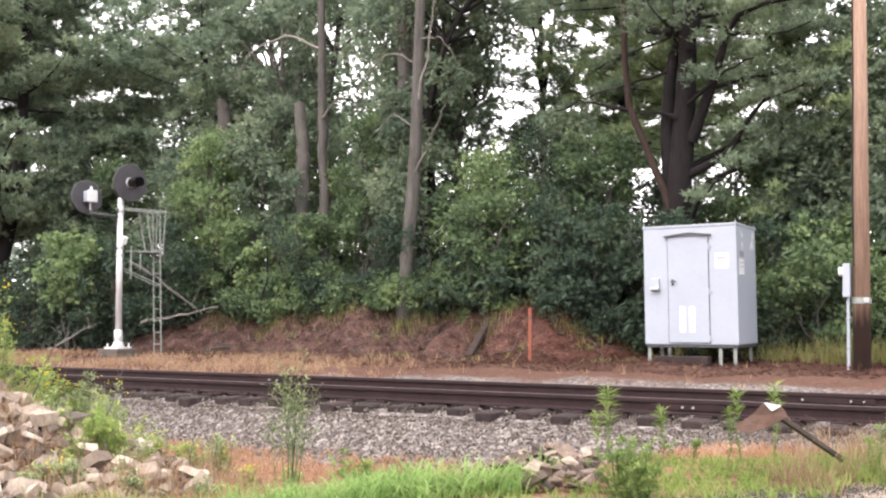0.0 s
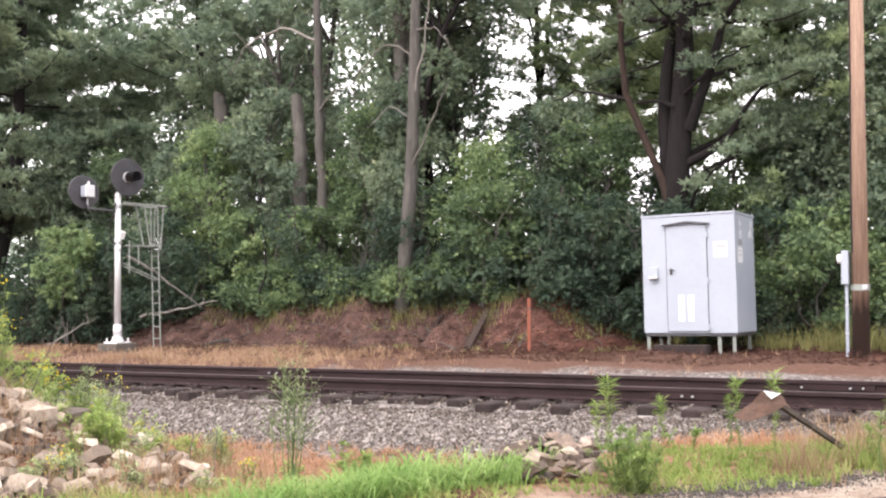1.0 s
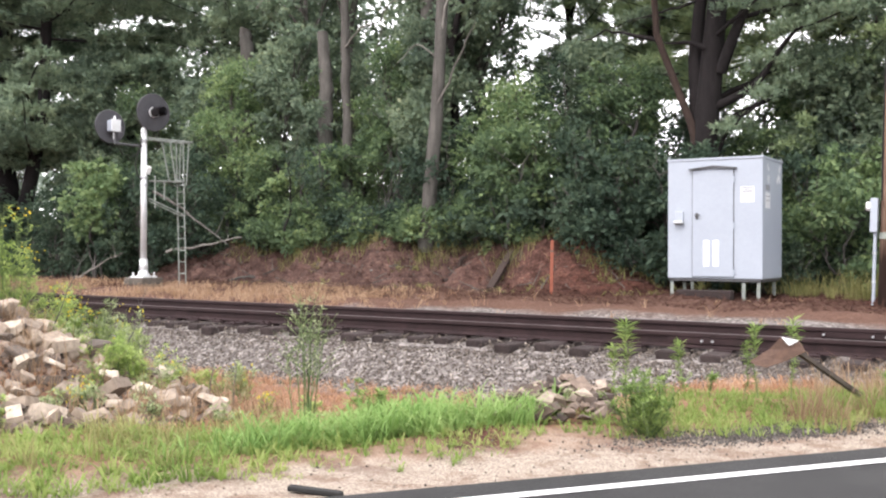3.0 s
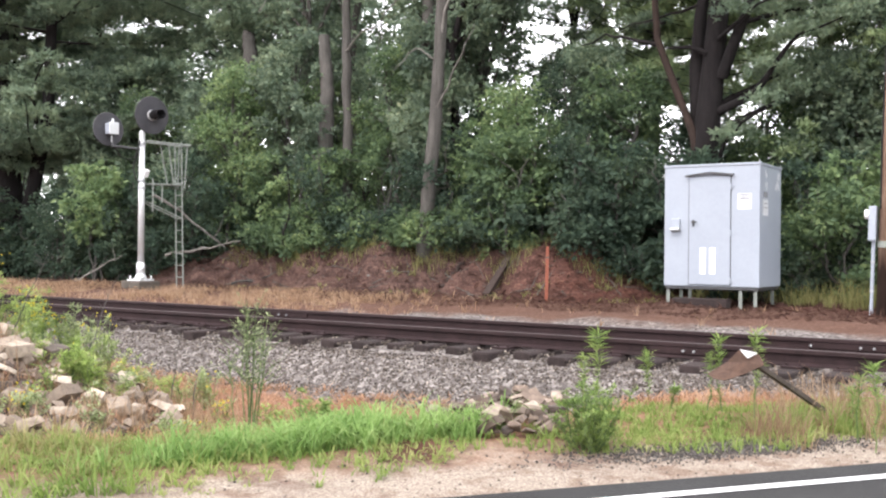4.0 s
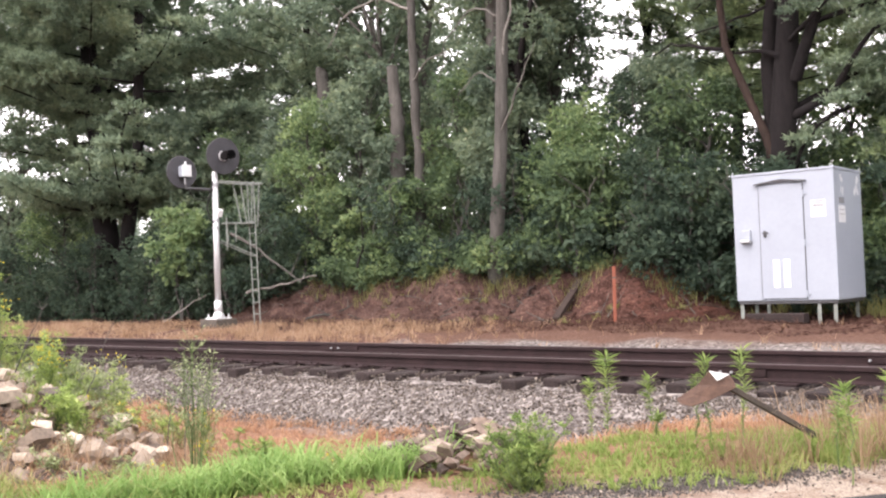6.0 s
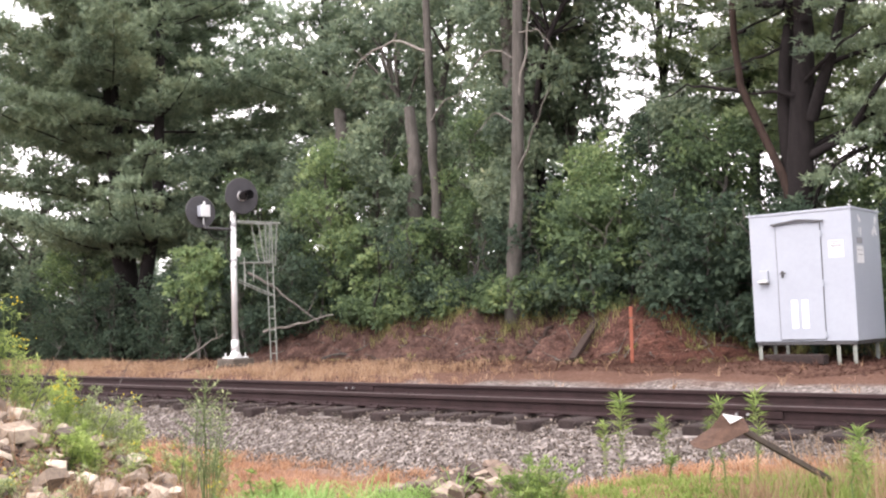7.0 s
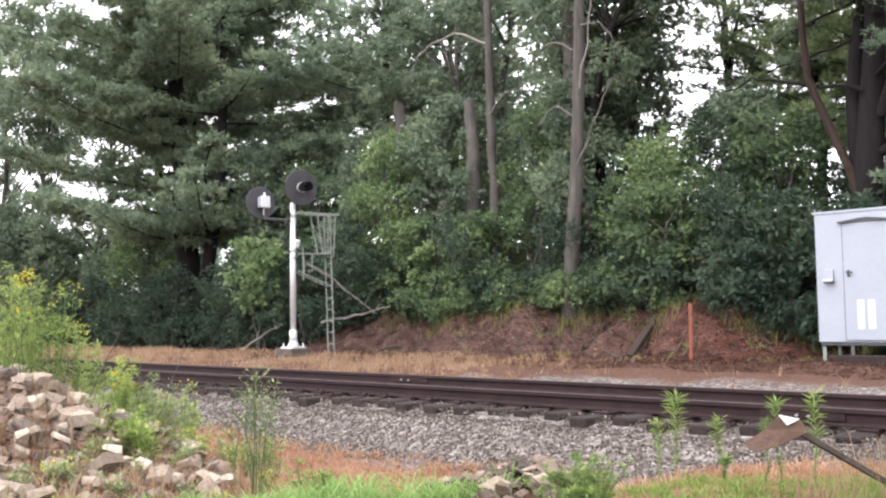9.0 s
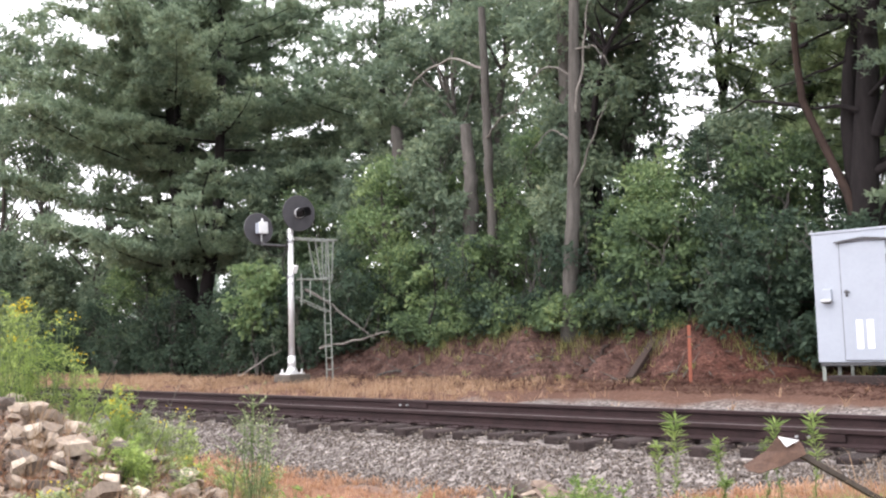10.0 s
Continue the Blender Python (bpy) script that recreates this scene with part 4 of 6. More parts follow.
def limb_plates(r, line, L, bare, fat=1.0):
    """Plates of needles strung along the outer part of a limb, on both of its sides."""
    out = []
    side = unit(np.cross(line[-1] - line[0], np.array([0, 0, 1.0])))
    n = max(2, int(L * 1.25))
    for u in np.linspace(bare, 1.0, n):
        p = np.array([np.interp(u * (len(line) - 1), np.arange(len(line)), line[:, q]) for q in range(3)])
        for k in (-1, 1) if u < 0.9 else (0,):
            off = k * (0.10 + 0.17 * L * (1.1 - u)) * r.uniform(0.4, 1.3)
            rad = fat * (0.24 + 0.085 * L) * r.uniform(0.7, 1.25)
            c = p + side * off + np.array([0, 0, 0.08 + r.normal(0, 0.07) - 0.12 * abs(off)])
            out.append((*c, rad))
    return out


def pine(label, seed, x, y, height, trunk_r, first, reach, whorl=0.9, per_whorl=5, density=40, needle=0.17, bare=0.35, wide=0.034, group="", forks=(), limbs=(), lean=(0, 0), level=0.12, stem_at=None, thin_above=10.5, needles=NEEDLES):
    """A white pine: stems, uneven whorls of limbs with upswept ends, and layered plates of needles on them."""
    r = np.random.default_rng(seed)
    g = float(land(x, y))
    tree = thing("pine_tree", label, "tree", Matrix.Translation((x, y, g)), group)
    t = Tubes()
    stem = wander(r, (0, 0, -0.2), (lean[0], lean[1], height), 18, 0.05) if stem_at is None else np.array(stem_at, float)
    t.add(stem, trunk_r * np.linspace(1, 0.2, len(stem)) ** 0.8, 12)
    stems = [stem]
    for pts, r0 in forks:
        p = np.array(pts, float)
        t.add(p, np.linspace(r0, r0 * 0.45, len(p)), 9)
        stems.append(p)
    plates = []
    for pts, r0, fat in limbs:
        p = np.array(pts, float)
        ss = np.linspace(0, len(p) - 1, 9)
        line = np.stack([np.interp(ss, np.arange(len(p)), p[:, q]) for q in range(3)], -1) + r.normal(0, 0.02, (9, 3))
        t.add(line, np.linspace(r0, 0.012, 9), 7)
        if fat:
            plates += limb_plates(r, line, float(np.linalg.norm(line[-1] - line[0])), 0.45, fat)
    z = first
    while z < height - 0.4:
        f = (z - first) / (height - first)
        for k in range(per_whorl):
            if r.uniform() < 0.15:
                continue
            own = stems[int(r.integers(0, len(stems)))]
            if not own[0][2] < z < own[-1][2]:
                own = stem
            c = np.array([np.interp(z, own[:, 2], own[:, q]) for q in range(2)])
            a = 2 * math.pi * (k + r.uniform(-0.4, 0.4)) / per_whorl + z * 2.1
            L = reach * (1 - f) ** 0.5 * r.uniform(0.4, 1.12) * (0.8 + 0.4 * min(1, f * 4))
            d = np.array([math.cos(a), math.sin(a), 0])
            s = np.linspace(0, 1, 7)[:, None]
            line = np.array([c[0], c[1], z + r.uniform(-0.35, 0.35)]) + d * s * L + np.array([0, 0, 1]) * L * ((level + 0.3 * f + r.normal(0, 0.07)) * s - 0.16 * s * (1 - s))
            line += np.cumsum(r.normal(0, 0.04, (7, 3)), 0) * s
            t.add(line, np.linspace(max(0.02, trunk_r * 0.13 * (1 - 0.6 * f)), 0.008, 7), 5)
            plates += limb_plates(r, line, L, bare)
        z += whorl * r.uniform(0.6, 1.3)
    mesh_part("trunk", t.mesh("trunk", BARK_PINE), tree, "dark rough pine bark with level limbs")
    plates = np.array(plates)
    low = plates[:, 2] < thin_above
    sets = [plate_tufts(r, plates[low], density)]
    if not low.all():
        sets.append(plate_tufts(r, plates[~low], density * 0.4))
    v = needle_tufts(r, np.concatenate([q[0] for q in sets]), np.concatenate([q[1] for q in sets]), 7, needle, wide * 1.2)
    mesh_part("crown", raw_mesh("crown", v, np.arange(len(v), dtype=np.int32).reshape(-1, 3), needles), tree, "green needle plates")
    return tree


def bare_trunk(name, label, seed, pts, radii, mat_bark, branches=(), sides=12):
    """A standing trunk with few or dead branches; points in the place's metres."""
    r = np.random.default_rng(seed)
    base = np.array(pts[0], float)
    tree = thing(name, label, "tree", Matrix.Translation(base))
    t = Tubes()
    p = np.array(pts, float) - base
    s = np.linspace(0, len(p) - 1, 22)
    q = np.stack([np.interp(s, np.arange(len(p)), p[:, k]) for k in range(3)], -1) + r.normal(0, 0.012, (22, 3))
    t.add(q, np.interp(s, np.arange(len(p)), radii) * (1 + r.normal(0, 0.04, 22)), sides)
    mesh_part("trunk", t.mesh("trunk", mat_bark), tree)
    for line, r0 in branches:
        b = Tubes()
        line = np.array(line, float) - base
        ss = np.linspace(0, len(line) - 1, 12)
        ln = np.stack([np.interp(ss, np.arange(len(line)), line[:, k]) for k in range(3)], -1) + r.normal(0, 0.02, (12, 3))
        b.add(ln, np.linspace(r0, r0 * 0.25, 12), 6)
        mesh_part("branch", b.mesh("branch", DEADWOOD), tree, "bare pale branch")
    return tree


# the row of pines
pine("massive dark white pine with layered spreading limbs", 21, -27.5, 8.8, 17, 0.42, 3.6, 6.3, whorl=0.55, per_whorl=7, density=40, needle=0.2, wide=0.042, bare=0.22, lean=(-2.6, 0), thin_above=14.0,
     forks=[(((0.1, 0, 0.8), (0.7, 0, 2.6), (1.3, 0.1, 5), (1.5, 0.1, 9), (1.6, 0.2, 15)), 0.26), (((0, 0.2, 1.0), (-1.2, 0.6, 4), (-1.8, 1.0, 9)), 0.17)],
     limbs=[(((0.6, -0.2, 3.9), (1.4, -1.6, 4.5), (2.6, -2.4, 4.8)), 0.06, 1.0), (((1.2, -0.2, 4.8), (2.4, -1.2, 5.6), (3.9, -1.8, 6.1)), 0.07, 1.0),
            (((0.0, -0.2, 4.0), (-0.6, -1.6, 4.6), (-0.2, -2.8, 4.9)), 0.05, 1.0)])
pine("tall white pine with open layered limbs", 22, -31.2, 14.5, 19, 0.26, 4.5, 4.8, whorl=0.7, density=26, thin_above=14.0, needle=0.22, wide=0.045)
pine("slender white pine at the wood's edge", 23, -35.0, 11.5, 17, 0.22, 6.6, 4.6, whorl=0.65, density=26, thin_above=14.0, needle=0.24, wide=0.05)
pine("slender white pine with a forked open top", 24, -11.45, 15.5, 13, 0.13, 3.6, 3.1, whorl=0.5, per_whorl=5, density=34, needle=0.16, wide=0.034, bare=0.25,
     forks=[(((0, 0, 6.3), (0.3, 0, 8.0), (0.55, 0, 10.5)), 0.06), (((0, 0, 6.5), (-0.4, 0, 8.4), (-0.8, 0, 10.6)), 0.05)])
pine("white pine with light feathery plates", 25, -9.3, 16.0, 14, 0.16, 3.8, 3.1, whorl=0.42, per_whorl=6, density=38, needle=0.18, wide=0.036, bare=0.2, needles=NEEDLES_LIGHT)
pine("slender white pine standing in the wood", 26, -21.8, 12.2, 15, 0.2, 4.8, 3.4, whorl=0.6, density=36, needle=0.19, wide=0.036)
pine("white pine among the broadleaf trees", 28, 0.4, 13.6, 14, 0.25, 3.2, 4.2, whorl=0.75, density=34, needle=0.18, wide=0.036)

for k, (x, y, first) in enumerate(((-7.3, 14.8, 4.4), (-4.3, 13.4, 1.6), (-1.7, 14.6, 2.6))):
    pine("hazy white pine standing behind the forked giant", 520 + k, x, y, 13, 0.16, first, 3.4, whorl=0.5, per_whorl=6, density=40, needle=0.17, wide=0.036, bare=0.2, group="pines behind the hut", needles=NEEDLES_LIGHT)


def old_pine():
    """The forked giant behind the hut: its limbs by their run along the track and their height."""
    bx, by = -5.97, 10.3
    g = float(land(bx, by))

    def run(pts, y0=0.0, y1=0.0):
        n = len(pts)
        return [(px - bx, y0 + (y1 - y0) * k / (n - 1), pz - g) for k, (px, pz) in enumerate(pts)]

    main = run([(-6.0, -0.1), (-6.03, 1.5), (-6.03, 2.9), (-5.89, 4.1), (-5.79, 5.2), (-5.70, 6.2), (-5.70, 7.2), (-5.5, 10), (-5.4, 15)])
    second = run([(-6.0, 2.3), (-6.13, 3.5), (-6.2, 4.85), (-6.13, 5.9), (-5.98, 6.8), (-5.9, 9.5)], 0.0, 0.15)
    left = run([(-6.0, 1.8), (-6.07, 2.9), (-6.21, 3.5), (-6.53, 4.35), (-6.77, 5.0), (-6.9, 5.4), (-6.96, 6.4), (-6.93, 7.7), (-6.9, 9.5)], -0.1, -0.5)
    limbs = [(run([(-5.65, 4.5), (-5.2, 5.4), (-4.88, 6.08), (-4.67, 6.53), (-4.27, 6.94), (-3.44, 6.95), (-2.65, 6.9)], -0.1, -1.2), 0.13, 1.0),
             (run([(-4.67, 6.53), (-4.1, 6.45), (-3.58, 6.33), (-3.0, 6.4)], -0.6, -1.0), 0.05, 1.2),
             (run([(-5.75, 3.8), (-4.93, 4.18), (-4.52, 4.68), (-4.0, 5.15), (-3.2, 5.35)], 0.0, -0.6), 0.10, 1.35),
             (run([(-5.8, 4.0), (-5.0, 4.5), (-4.3, 4.85), (-3.5, 4.95)], 0.2, 1.6), 0.07, 1.5),
             (run([(-5.7, 2.8), (-5.4, 3.2), (-5.0, 3.5), (-4.5, 3.75)], -0.1, -1.0), 0.05, 1.25),
             (run([(-5.7, 5.3), (-5.1, 5.5), (-4.6, 5.75), (-4.0, 5.8)], -0.2, -1.4), 0.05, 1.3),
             (run([(-6.88, 5.25), (-7.3, 5.42), (-7.65, 5.5), (-8.0, 5.55), (-8.5, 5.35)], -0.3, -0.6), 0.05, 0.0),
             (run([(-5.9, 5.05), (-6.3, 5.15), (-6.9, 5.25)], -0.2, -0.35), 0.06, 0.0),
             (run([(-6.1, 6.1), (-7.0, 5.95), (-8.0, 5.85)], 0.0, 0.2), 0.035, 0.5),
             (run([(-5.97, 6.87), (-6.5, 6.98), (-6.71, 7.41), (-6.78, 7.9), (-6.9, 9.0)], -0.2, -0.4), 0.09, 0.0),
             (run([(-5.62, 6.46), (-5.33, 7.11), (-5.1, 7.6), (-4.7, 8.6)], -0.2, -0.6), 0.11, 0.0),
             (run([(-5.6, 5.6), (-4.6, 5.9), (-3.6, 6.0), (-2.7, 5.9)], 0.3, 1.4), 0.06, 1.4),
             (run([(-5.5, 3.6), (-4.7, 4.1), (-3.8, 4.4), (-2.9, 4.5)], 0.3, 1.2), 0.06, 1.3),
             (run([(-6.9, 6.6), (-7.6, 6.7), (-8.3, 6.7)], 0.0, 1.2), 0.04, 1.3),
             (run([(-6.9, 5.8), (-7.5, 6.1), (-8.2, 6.2)], 0.0, 1.6), 0.04, 1.2),
             (run([(-6.6, 4.6), (-7.2, 4.75), (-7.9, 4.85)], 0.1, 1.2), 0.03, 1.2)]
    tree = pine("massive old white pine with forked stems behind the hut", 27, bx, by, 14.5 - g, 0.34, 7.2 - g, 4.6, whorl=0.45, per_whorl=7, density=62, needle=0.115, wide=0.024, bare=0.3,
                forks=[(second, 0.2)], limbs=limbs, stem_at=main, level=0.02, thin_above=8.4)
    t = Tubes()
    t.add(left, np.linspace(0.095, 0.06, len(left)), 10)
    mesh_part("side_stem", t.mesh("side_stem", BARK_RED), tree, "reddish flaking side stem")


old_pine()

# bare and broken trunks on the bank
bare_trunk("snag", "broken pale dead trunk on the bank", 31, [(-15.85, 9.9, float(land(-15.85, 9.9)) - 0.1), (-15.9, 9.9, 3.0), (-15.8, 9.9, 5.0), (-15.95, 9.9, 6.5)],
           [0.24, 0.21, 0.18, 0.14], BARK_GREY, [([(-15.85, 9.9, 3.9), (-16.4, 9.6, 4.1), (-16.6, 9.5, 3.3)], 0.03)])
bare_trunk("bare_tree", "slim straight grey tree trunk on the bank", 32, [(-15.15, 9.9, float(land(-15.1, 9.9)) - 0.1), (-15.1, 9.9, 3.0), (-15.2, 9.9, 6.0), (-15.25, 9.9, 9.5)],
           [0.15, 0.135, 0.12, 0.09], BARK_GREY, [([(-15.2, 9.85, 6.0), (-14.4, 9.6, 6.4), (-13.6, 9.5, 6.45)], 0.03), ([(-15.2, 9.85, 7.8), (-16.1, 9.6, 8.3), (-17.2, 9.4, 8.0), (-17.8, 9.4, 7.2)], 0.04)])
bare_trunk("bare_tree", "tall grey-brown tree trunk with dead side branches", 33, [(-11.9, 8.7, float(land(-11.9, 8.7)) - 0.1), (-11.72, 8.6, 2.3), (-11.55, 8.6, 4.2), (-11.45, 8.6, 5.6), (-11.3, 8.6, 10)],
           [0.19, 0.16, 0.145, 0.135, 0.1], BARK_GREY, [([(-11.55, 8.55, 4.0), (-10.8, 8.3, 5.0), (-10.3, 8.2, 5.8)], 0.028), ([(-11.45, 8.55, 5.6), (-11.05, 8.4, 6.8), (-10.7, 8.3, 8.4)], 0.035), ([(-11.5, 8.6, 5.2), (-12.1, 8.5, 5.5), (-12.6, 8.4, 5.0)], 0.022),
            ([(-11.4, 8.6, 6.6), (-12.2, 8.5, 7.0), (-12.9, 8.4, 6.3), (-13.1, 8.4, 5.4)], 0.026), ([(-11.4, 8.6, 7.2), (-10.7, 8.4, 7.1), (-10.2, 8.4, 6.4)], 0.02)])
bare_trunk("bare_tree", "dark tree trunk standing in the shade", 34, [(-13.0, 10.2, float(land(-13, 10.2)) - 0.1), (-12.95, 10.2, 4.0), (-12.8, 10.2, 10)], [0.23, 0.20, 0.16], BARK_GREY)
bare_trunk("snag", "broken brown dead trunk among leaves", 35, [(-19.2, 10.6, float(land(-19.2, 10.6)) - 0.1), (-19.2, 10.6, 4.0), (-19.3, 10.6, 6.6), (-19.35, 10.6, 7.1)], [0.25, 0.23, 0.20, 0.17], BARK_GREY)

# tall broadleaf trees of the wood
for k, (x, y, h, rad, lo, full) in enumerate(((-21.0, 12.0, 8, 1.8, 2.0, 98), (-18.3, 11.6, 10, 2.1, 2.0, 98), (-16.6, 12.6, 13, 2.0, 2.2, 98), (-14.0, 12.4, 14, 2.0, 2.0, 98),
                                              (-13.3, 10.9, 13, 1.4, 3.0, 98), (-12.2, 11.8, 12.5, 1.3, 5.0, 80), (-20.2, 13.8, 13, 2.2, 5.0, 80), (-24.5, 10.5, 7, 2.0, 1.6, 98), (-2.6, 12.5, 7.8, 1.9, 1.6, 90), (-0.4, 11.6, 6.5, 1.8, 1.6, 98), (2.6, 12.5, 9, 2.2, 1.5, 98),
                                              (-41.0, 7.4, 15, 3.4, 1.0, 120), (-45.0, 9.5, 14, 3.4, 1.0, 110), (-39.5, 8.6, 15, 2.2, 7.5, 90), (-38.0, 7.6, 5.6, 2.0, 1.0, 90), (-36.5, 10.5, 11, 2.6, 3.0, 34), (-37.5, 9.0, 4.6, 2.2, 0.6, 90), (-33.5, 10.5, 4.4, 2.2, 0.6, 90))):
    broadleaf("oak_tree", "tall oak with dense dull green leaves at the wood's edge", "tree", 50 + k, x, y, h, rad, lo, 34, full * 0.9, 0.163, LEAF_OAK, BARK_GREY,
              trunk_r=0.15, group="oaks of the wood", clump_r=(0.55, 1.1), per=7)
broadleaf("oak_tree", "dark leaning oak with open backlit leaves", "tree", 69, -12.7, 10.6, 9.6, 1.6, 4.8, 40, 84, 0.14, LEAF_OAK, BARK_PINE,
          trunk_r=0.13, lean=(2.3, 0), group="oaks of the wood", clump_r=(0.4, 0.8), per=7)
# young trees between the shrubs and the oaks
for k, (x, y, h, rad, lo) in enumerate(((-29.5, 10.4, 5.0, 1.5, 0.4), (-26.2, 10.8, 5.6, 1.5, 0.4), (-32.5, 9.8, 4.6, 1.5, 0.4), (-24.2, 9.7, 5.0, 1.3, 0.6), (-22.5, 10.0, 5.5, 1.3, 1.0), (-20.2, 9.6, 5.2, 1.2, 1.5), (-18.4, 9.4, 5.0, 1.1, 1.5), (-16.9, 10.0, 5.8, 1.0, 2.0), (-13.9, 10.2, 5.2, 1.0, 1.8),
                                        (-12.4, 9.7, 4.6, 0.7, 1.8), (-10.4, 10.2, 3.9, 1.1, 1.2), (-8.8, 11.4, 4.6, 1.1, 1.2), (-7.6, 10.6, 4.2, 0.9, 1.2), (-3.4, 11.6, 5.0, 1.1, 1.5), (-5.1, 12.4, 5.0, 1.3, 0.8), (-6.1, 12.0, 4.0, 1.1, 0.6), (-4.0, 12.2, 4.4, 1.2, 0.6), (-1.2, 10.6, 4.2, 1.0, 1.2), (0.9, 10.8, 5.0, 1.2, 1.0))):
    broadleaf("young_tree", "slender young broadleaf tree with light green leaves", "tree", 400 + k, x, y, h, rad, lo, 24, 104, (0.118, 0.142)[k % 2], (LEAF_SHRUB, LEAF_OAK, LEAF_LIGHT, LEAF_OAK)[k % 4], BARK_GREY,
              trunk_r=0.06, group="young trees of the wood", clump_r=(0.4, 0.8), per=7)

# understorey along the bank
rs = np.random.default_rng(77)
row = []
for x in np.arange(-37, -6.2, 1.05):
    row.append((x + rs.uniform(-0.3, 0.3), (9.2 if x > -18.5 else 7.9) + rs.uniform(-0.2, 0.45), rs.uniform(1.7, 2.9)))
for x in np.arange(-18.5, -7.2, 0.62):
    row.append((x + rs.uniform(-0.3, 0.3), 8.72 + rs.uniform(-0.15, 0.3), rs.uniform(0.5, 1.2)))
for x in np.arange(-26, -6.8, 1.5):
    row.append((x + rs.uniform(-0.4, 0.4), 11.0 + rs.uniform(-0.4, 0.5), rs.uniform(3.0, 5.2)))
for x, y, h in ((-6.6, 9.2, 1.9), (-7.0, 11.6, 3.5), (-4.6, 11.2, 3.3), (-2.9, 10.2, 2.6), (-1.6, 9.6, 2.2), (-0.3, 9.9, 2.6), (1.2, 9.8, 2.8), (-3.9, 11.0, 2.6), (-6.2, 11.4, 2.8), (-5.0, 11.6, 2.4), (-7.6, 12.5, 3.4), (2.6, 9.6, 3), (-3.1, 9.5, 2.3), (-2.2, 10.6, 3.0), (-3.6, 10.2, 2.8), (-9.7, 10.2, 2.9), (-8.7, 10.4, 3.0), (-10.8, 10.0, 2.6)):
    row.append((x, y, h))
for k, (x, y, h) in enumerate(row):
    # Shrubs left of the hut and at the far left get the shade-darkened leaves.
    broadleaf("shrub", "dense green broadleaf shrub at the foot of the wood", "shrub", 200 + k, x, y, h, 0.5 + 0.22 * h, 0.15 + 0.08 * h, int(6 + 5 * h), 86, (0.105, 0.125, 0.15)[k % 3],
              (LEAF_SHRUB, LEAF_LIGHT, LEAF_DEEP_SHADE, LEAF_SHRUB, LEAF_DEEP_SHADE)[2 if -9.4 < x < -5.8 or x < -19.8 else int(rs.integers(0, 5))], BARK_GREY, trunk_r=0.03, stems=3, group="understorey shrubs", clump_r=(0.32, 0.62), per=7)


broadleaf("shrub", "light green large-leaved shrub leaning out beside the signal", "shrub", 390, -21.5, 7.3, 3.1, 0.85, 1.5, 18, 75, 0.19, LEAF_LIGHT, BARK_GREY, trunk_r=0.03, stems=3, group="understorey shrubs", clump_r=(0.35, 0.6), per=6)
# Added shrubs: their dark leaves stand in for the shade under the hut.
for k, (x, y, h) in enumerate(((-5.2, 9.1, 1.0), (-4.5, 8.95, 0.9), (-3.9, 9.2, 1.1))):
    broadleaf("shrub", "low dark shrub added behind the hut to darken the gap beneath it", "shrub", 394 + k, x, y, h, 0.45, 0.1, 12, 110, 0.10, LEAF_DEEP_SHADE, BARK_GREY, trunk_r=0.02, stems=3, group="understorey shrubs", clump_r=(0.25, 0.4), per=7)


def build_far_woods():
    r = np.random.default_rng(9)
    blobs = []

    def skyline(x, y):
        """Height of the woods: tall behind the broadleaf trees, low where the sky shows through the pines."""
        way = -(x - 0.8) / (y + 9)
        far = math.hypot(x - 0.8, y + 9)
        return far * (0.095 + 0.26 * float(smooth(0.58, 0.68, way) * (1 - smooth(1.25, 1.5, way))))

    for _ in range(600):
        x, y = r.uniform(-66, 22), r.uniform(17, 29)
        rad = r.uniform(0.8, 1.8)
        blobs.append((x, y, r.uniform(0.0, max(0.3, skyline(x, y) - 0.5 * rad)), rad))
    for _ in range(230):
        blobs.append((r.uniform(-30, -5), r.uniform(13.5, 17), r.uniform(0.2, 2.6), r.uniform(0.8, 1.4)))
    for _ in range(130):
        x, y = r.uniform(-64, -38), r.uniform(4, 16)
        blobs.append((x, y, r.uniform(0.1, max(0.3, skyline(x, y) - 0.6)), r.uniform(0.9, 1.7)))
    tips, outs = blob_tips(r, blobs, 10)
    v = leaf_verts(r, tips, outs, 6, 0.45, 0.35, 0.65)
    ob = new("far_woods", raw_mesh("far_woods", v, quads(len(v) // 4), LEAF_FAR_HAZE))
    tagged(ob, "green far woods behind the trees, with haze in the leaf colour", "woods", kind="stuff")


build_far_woods()


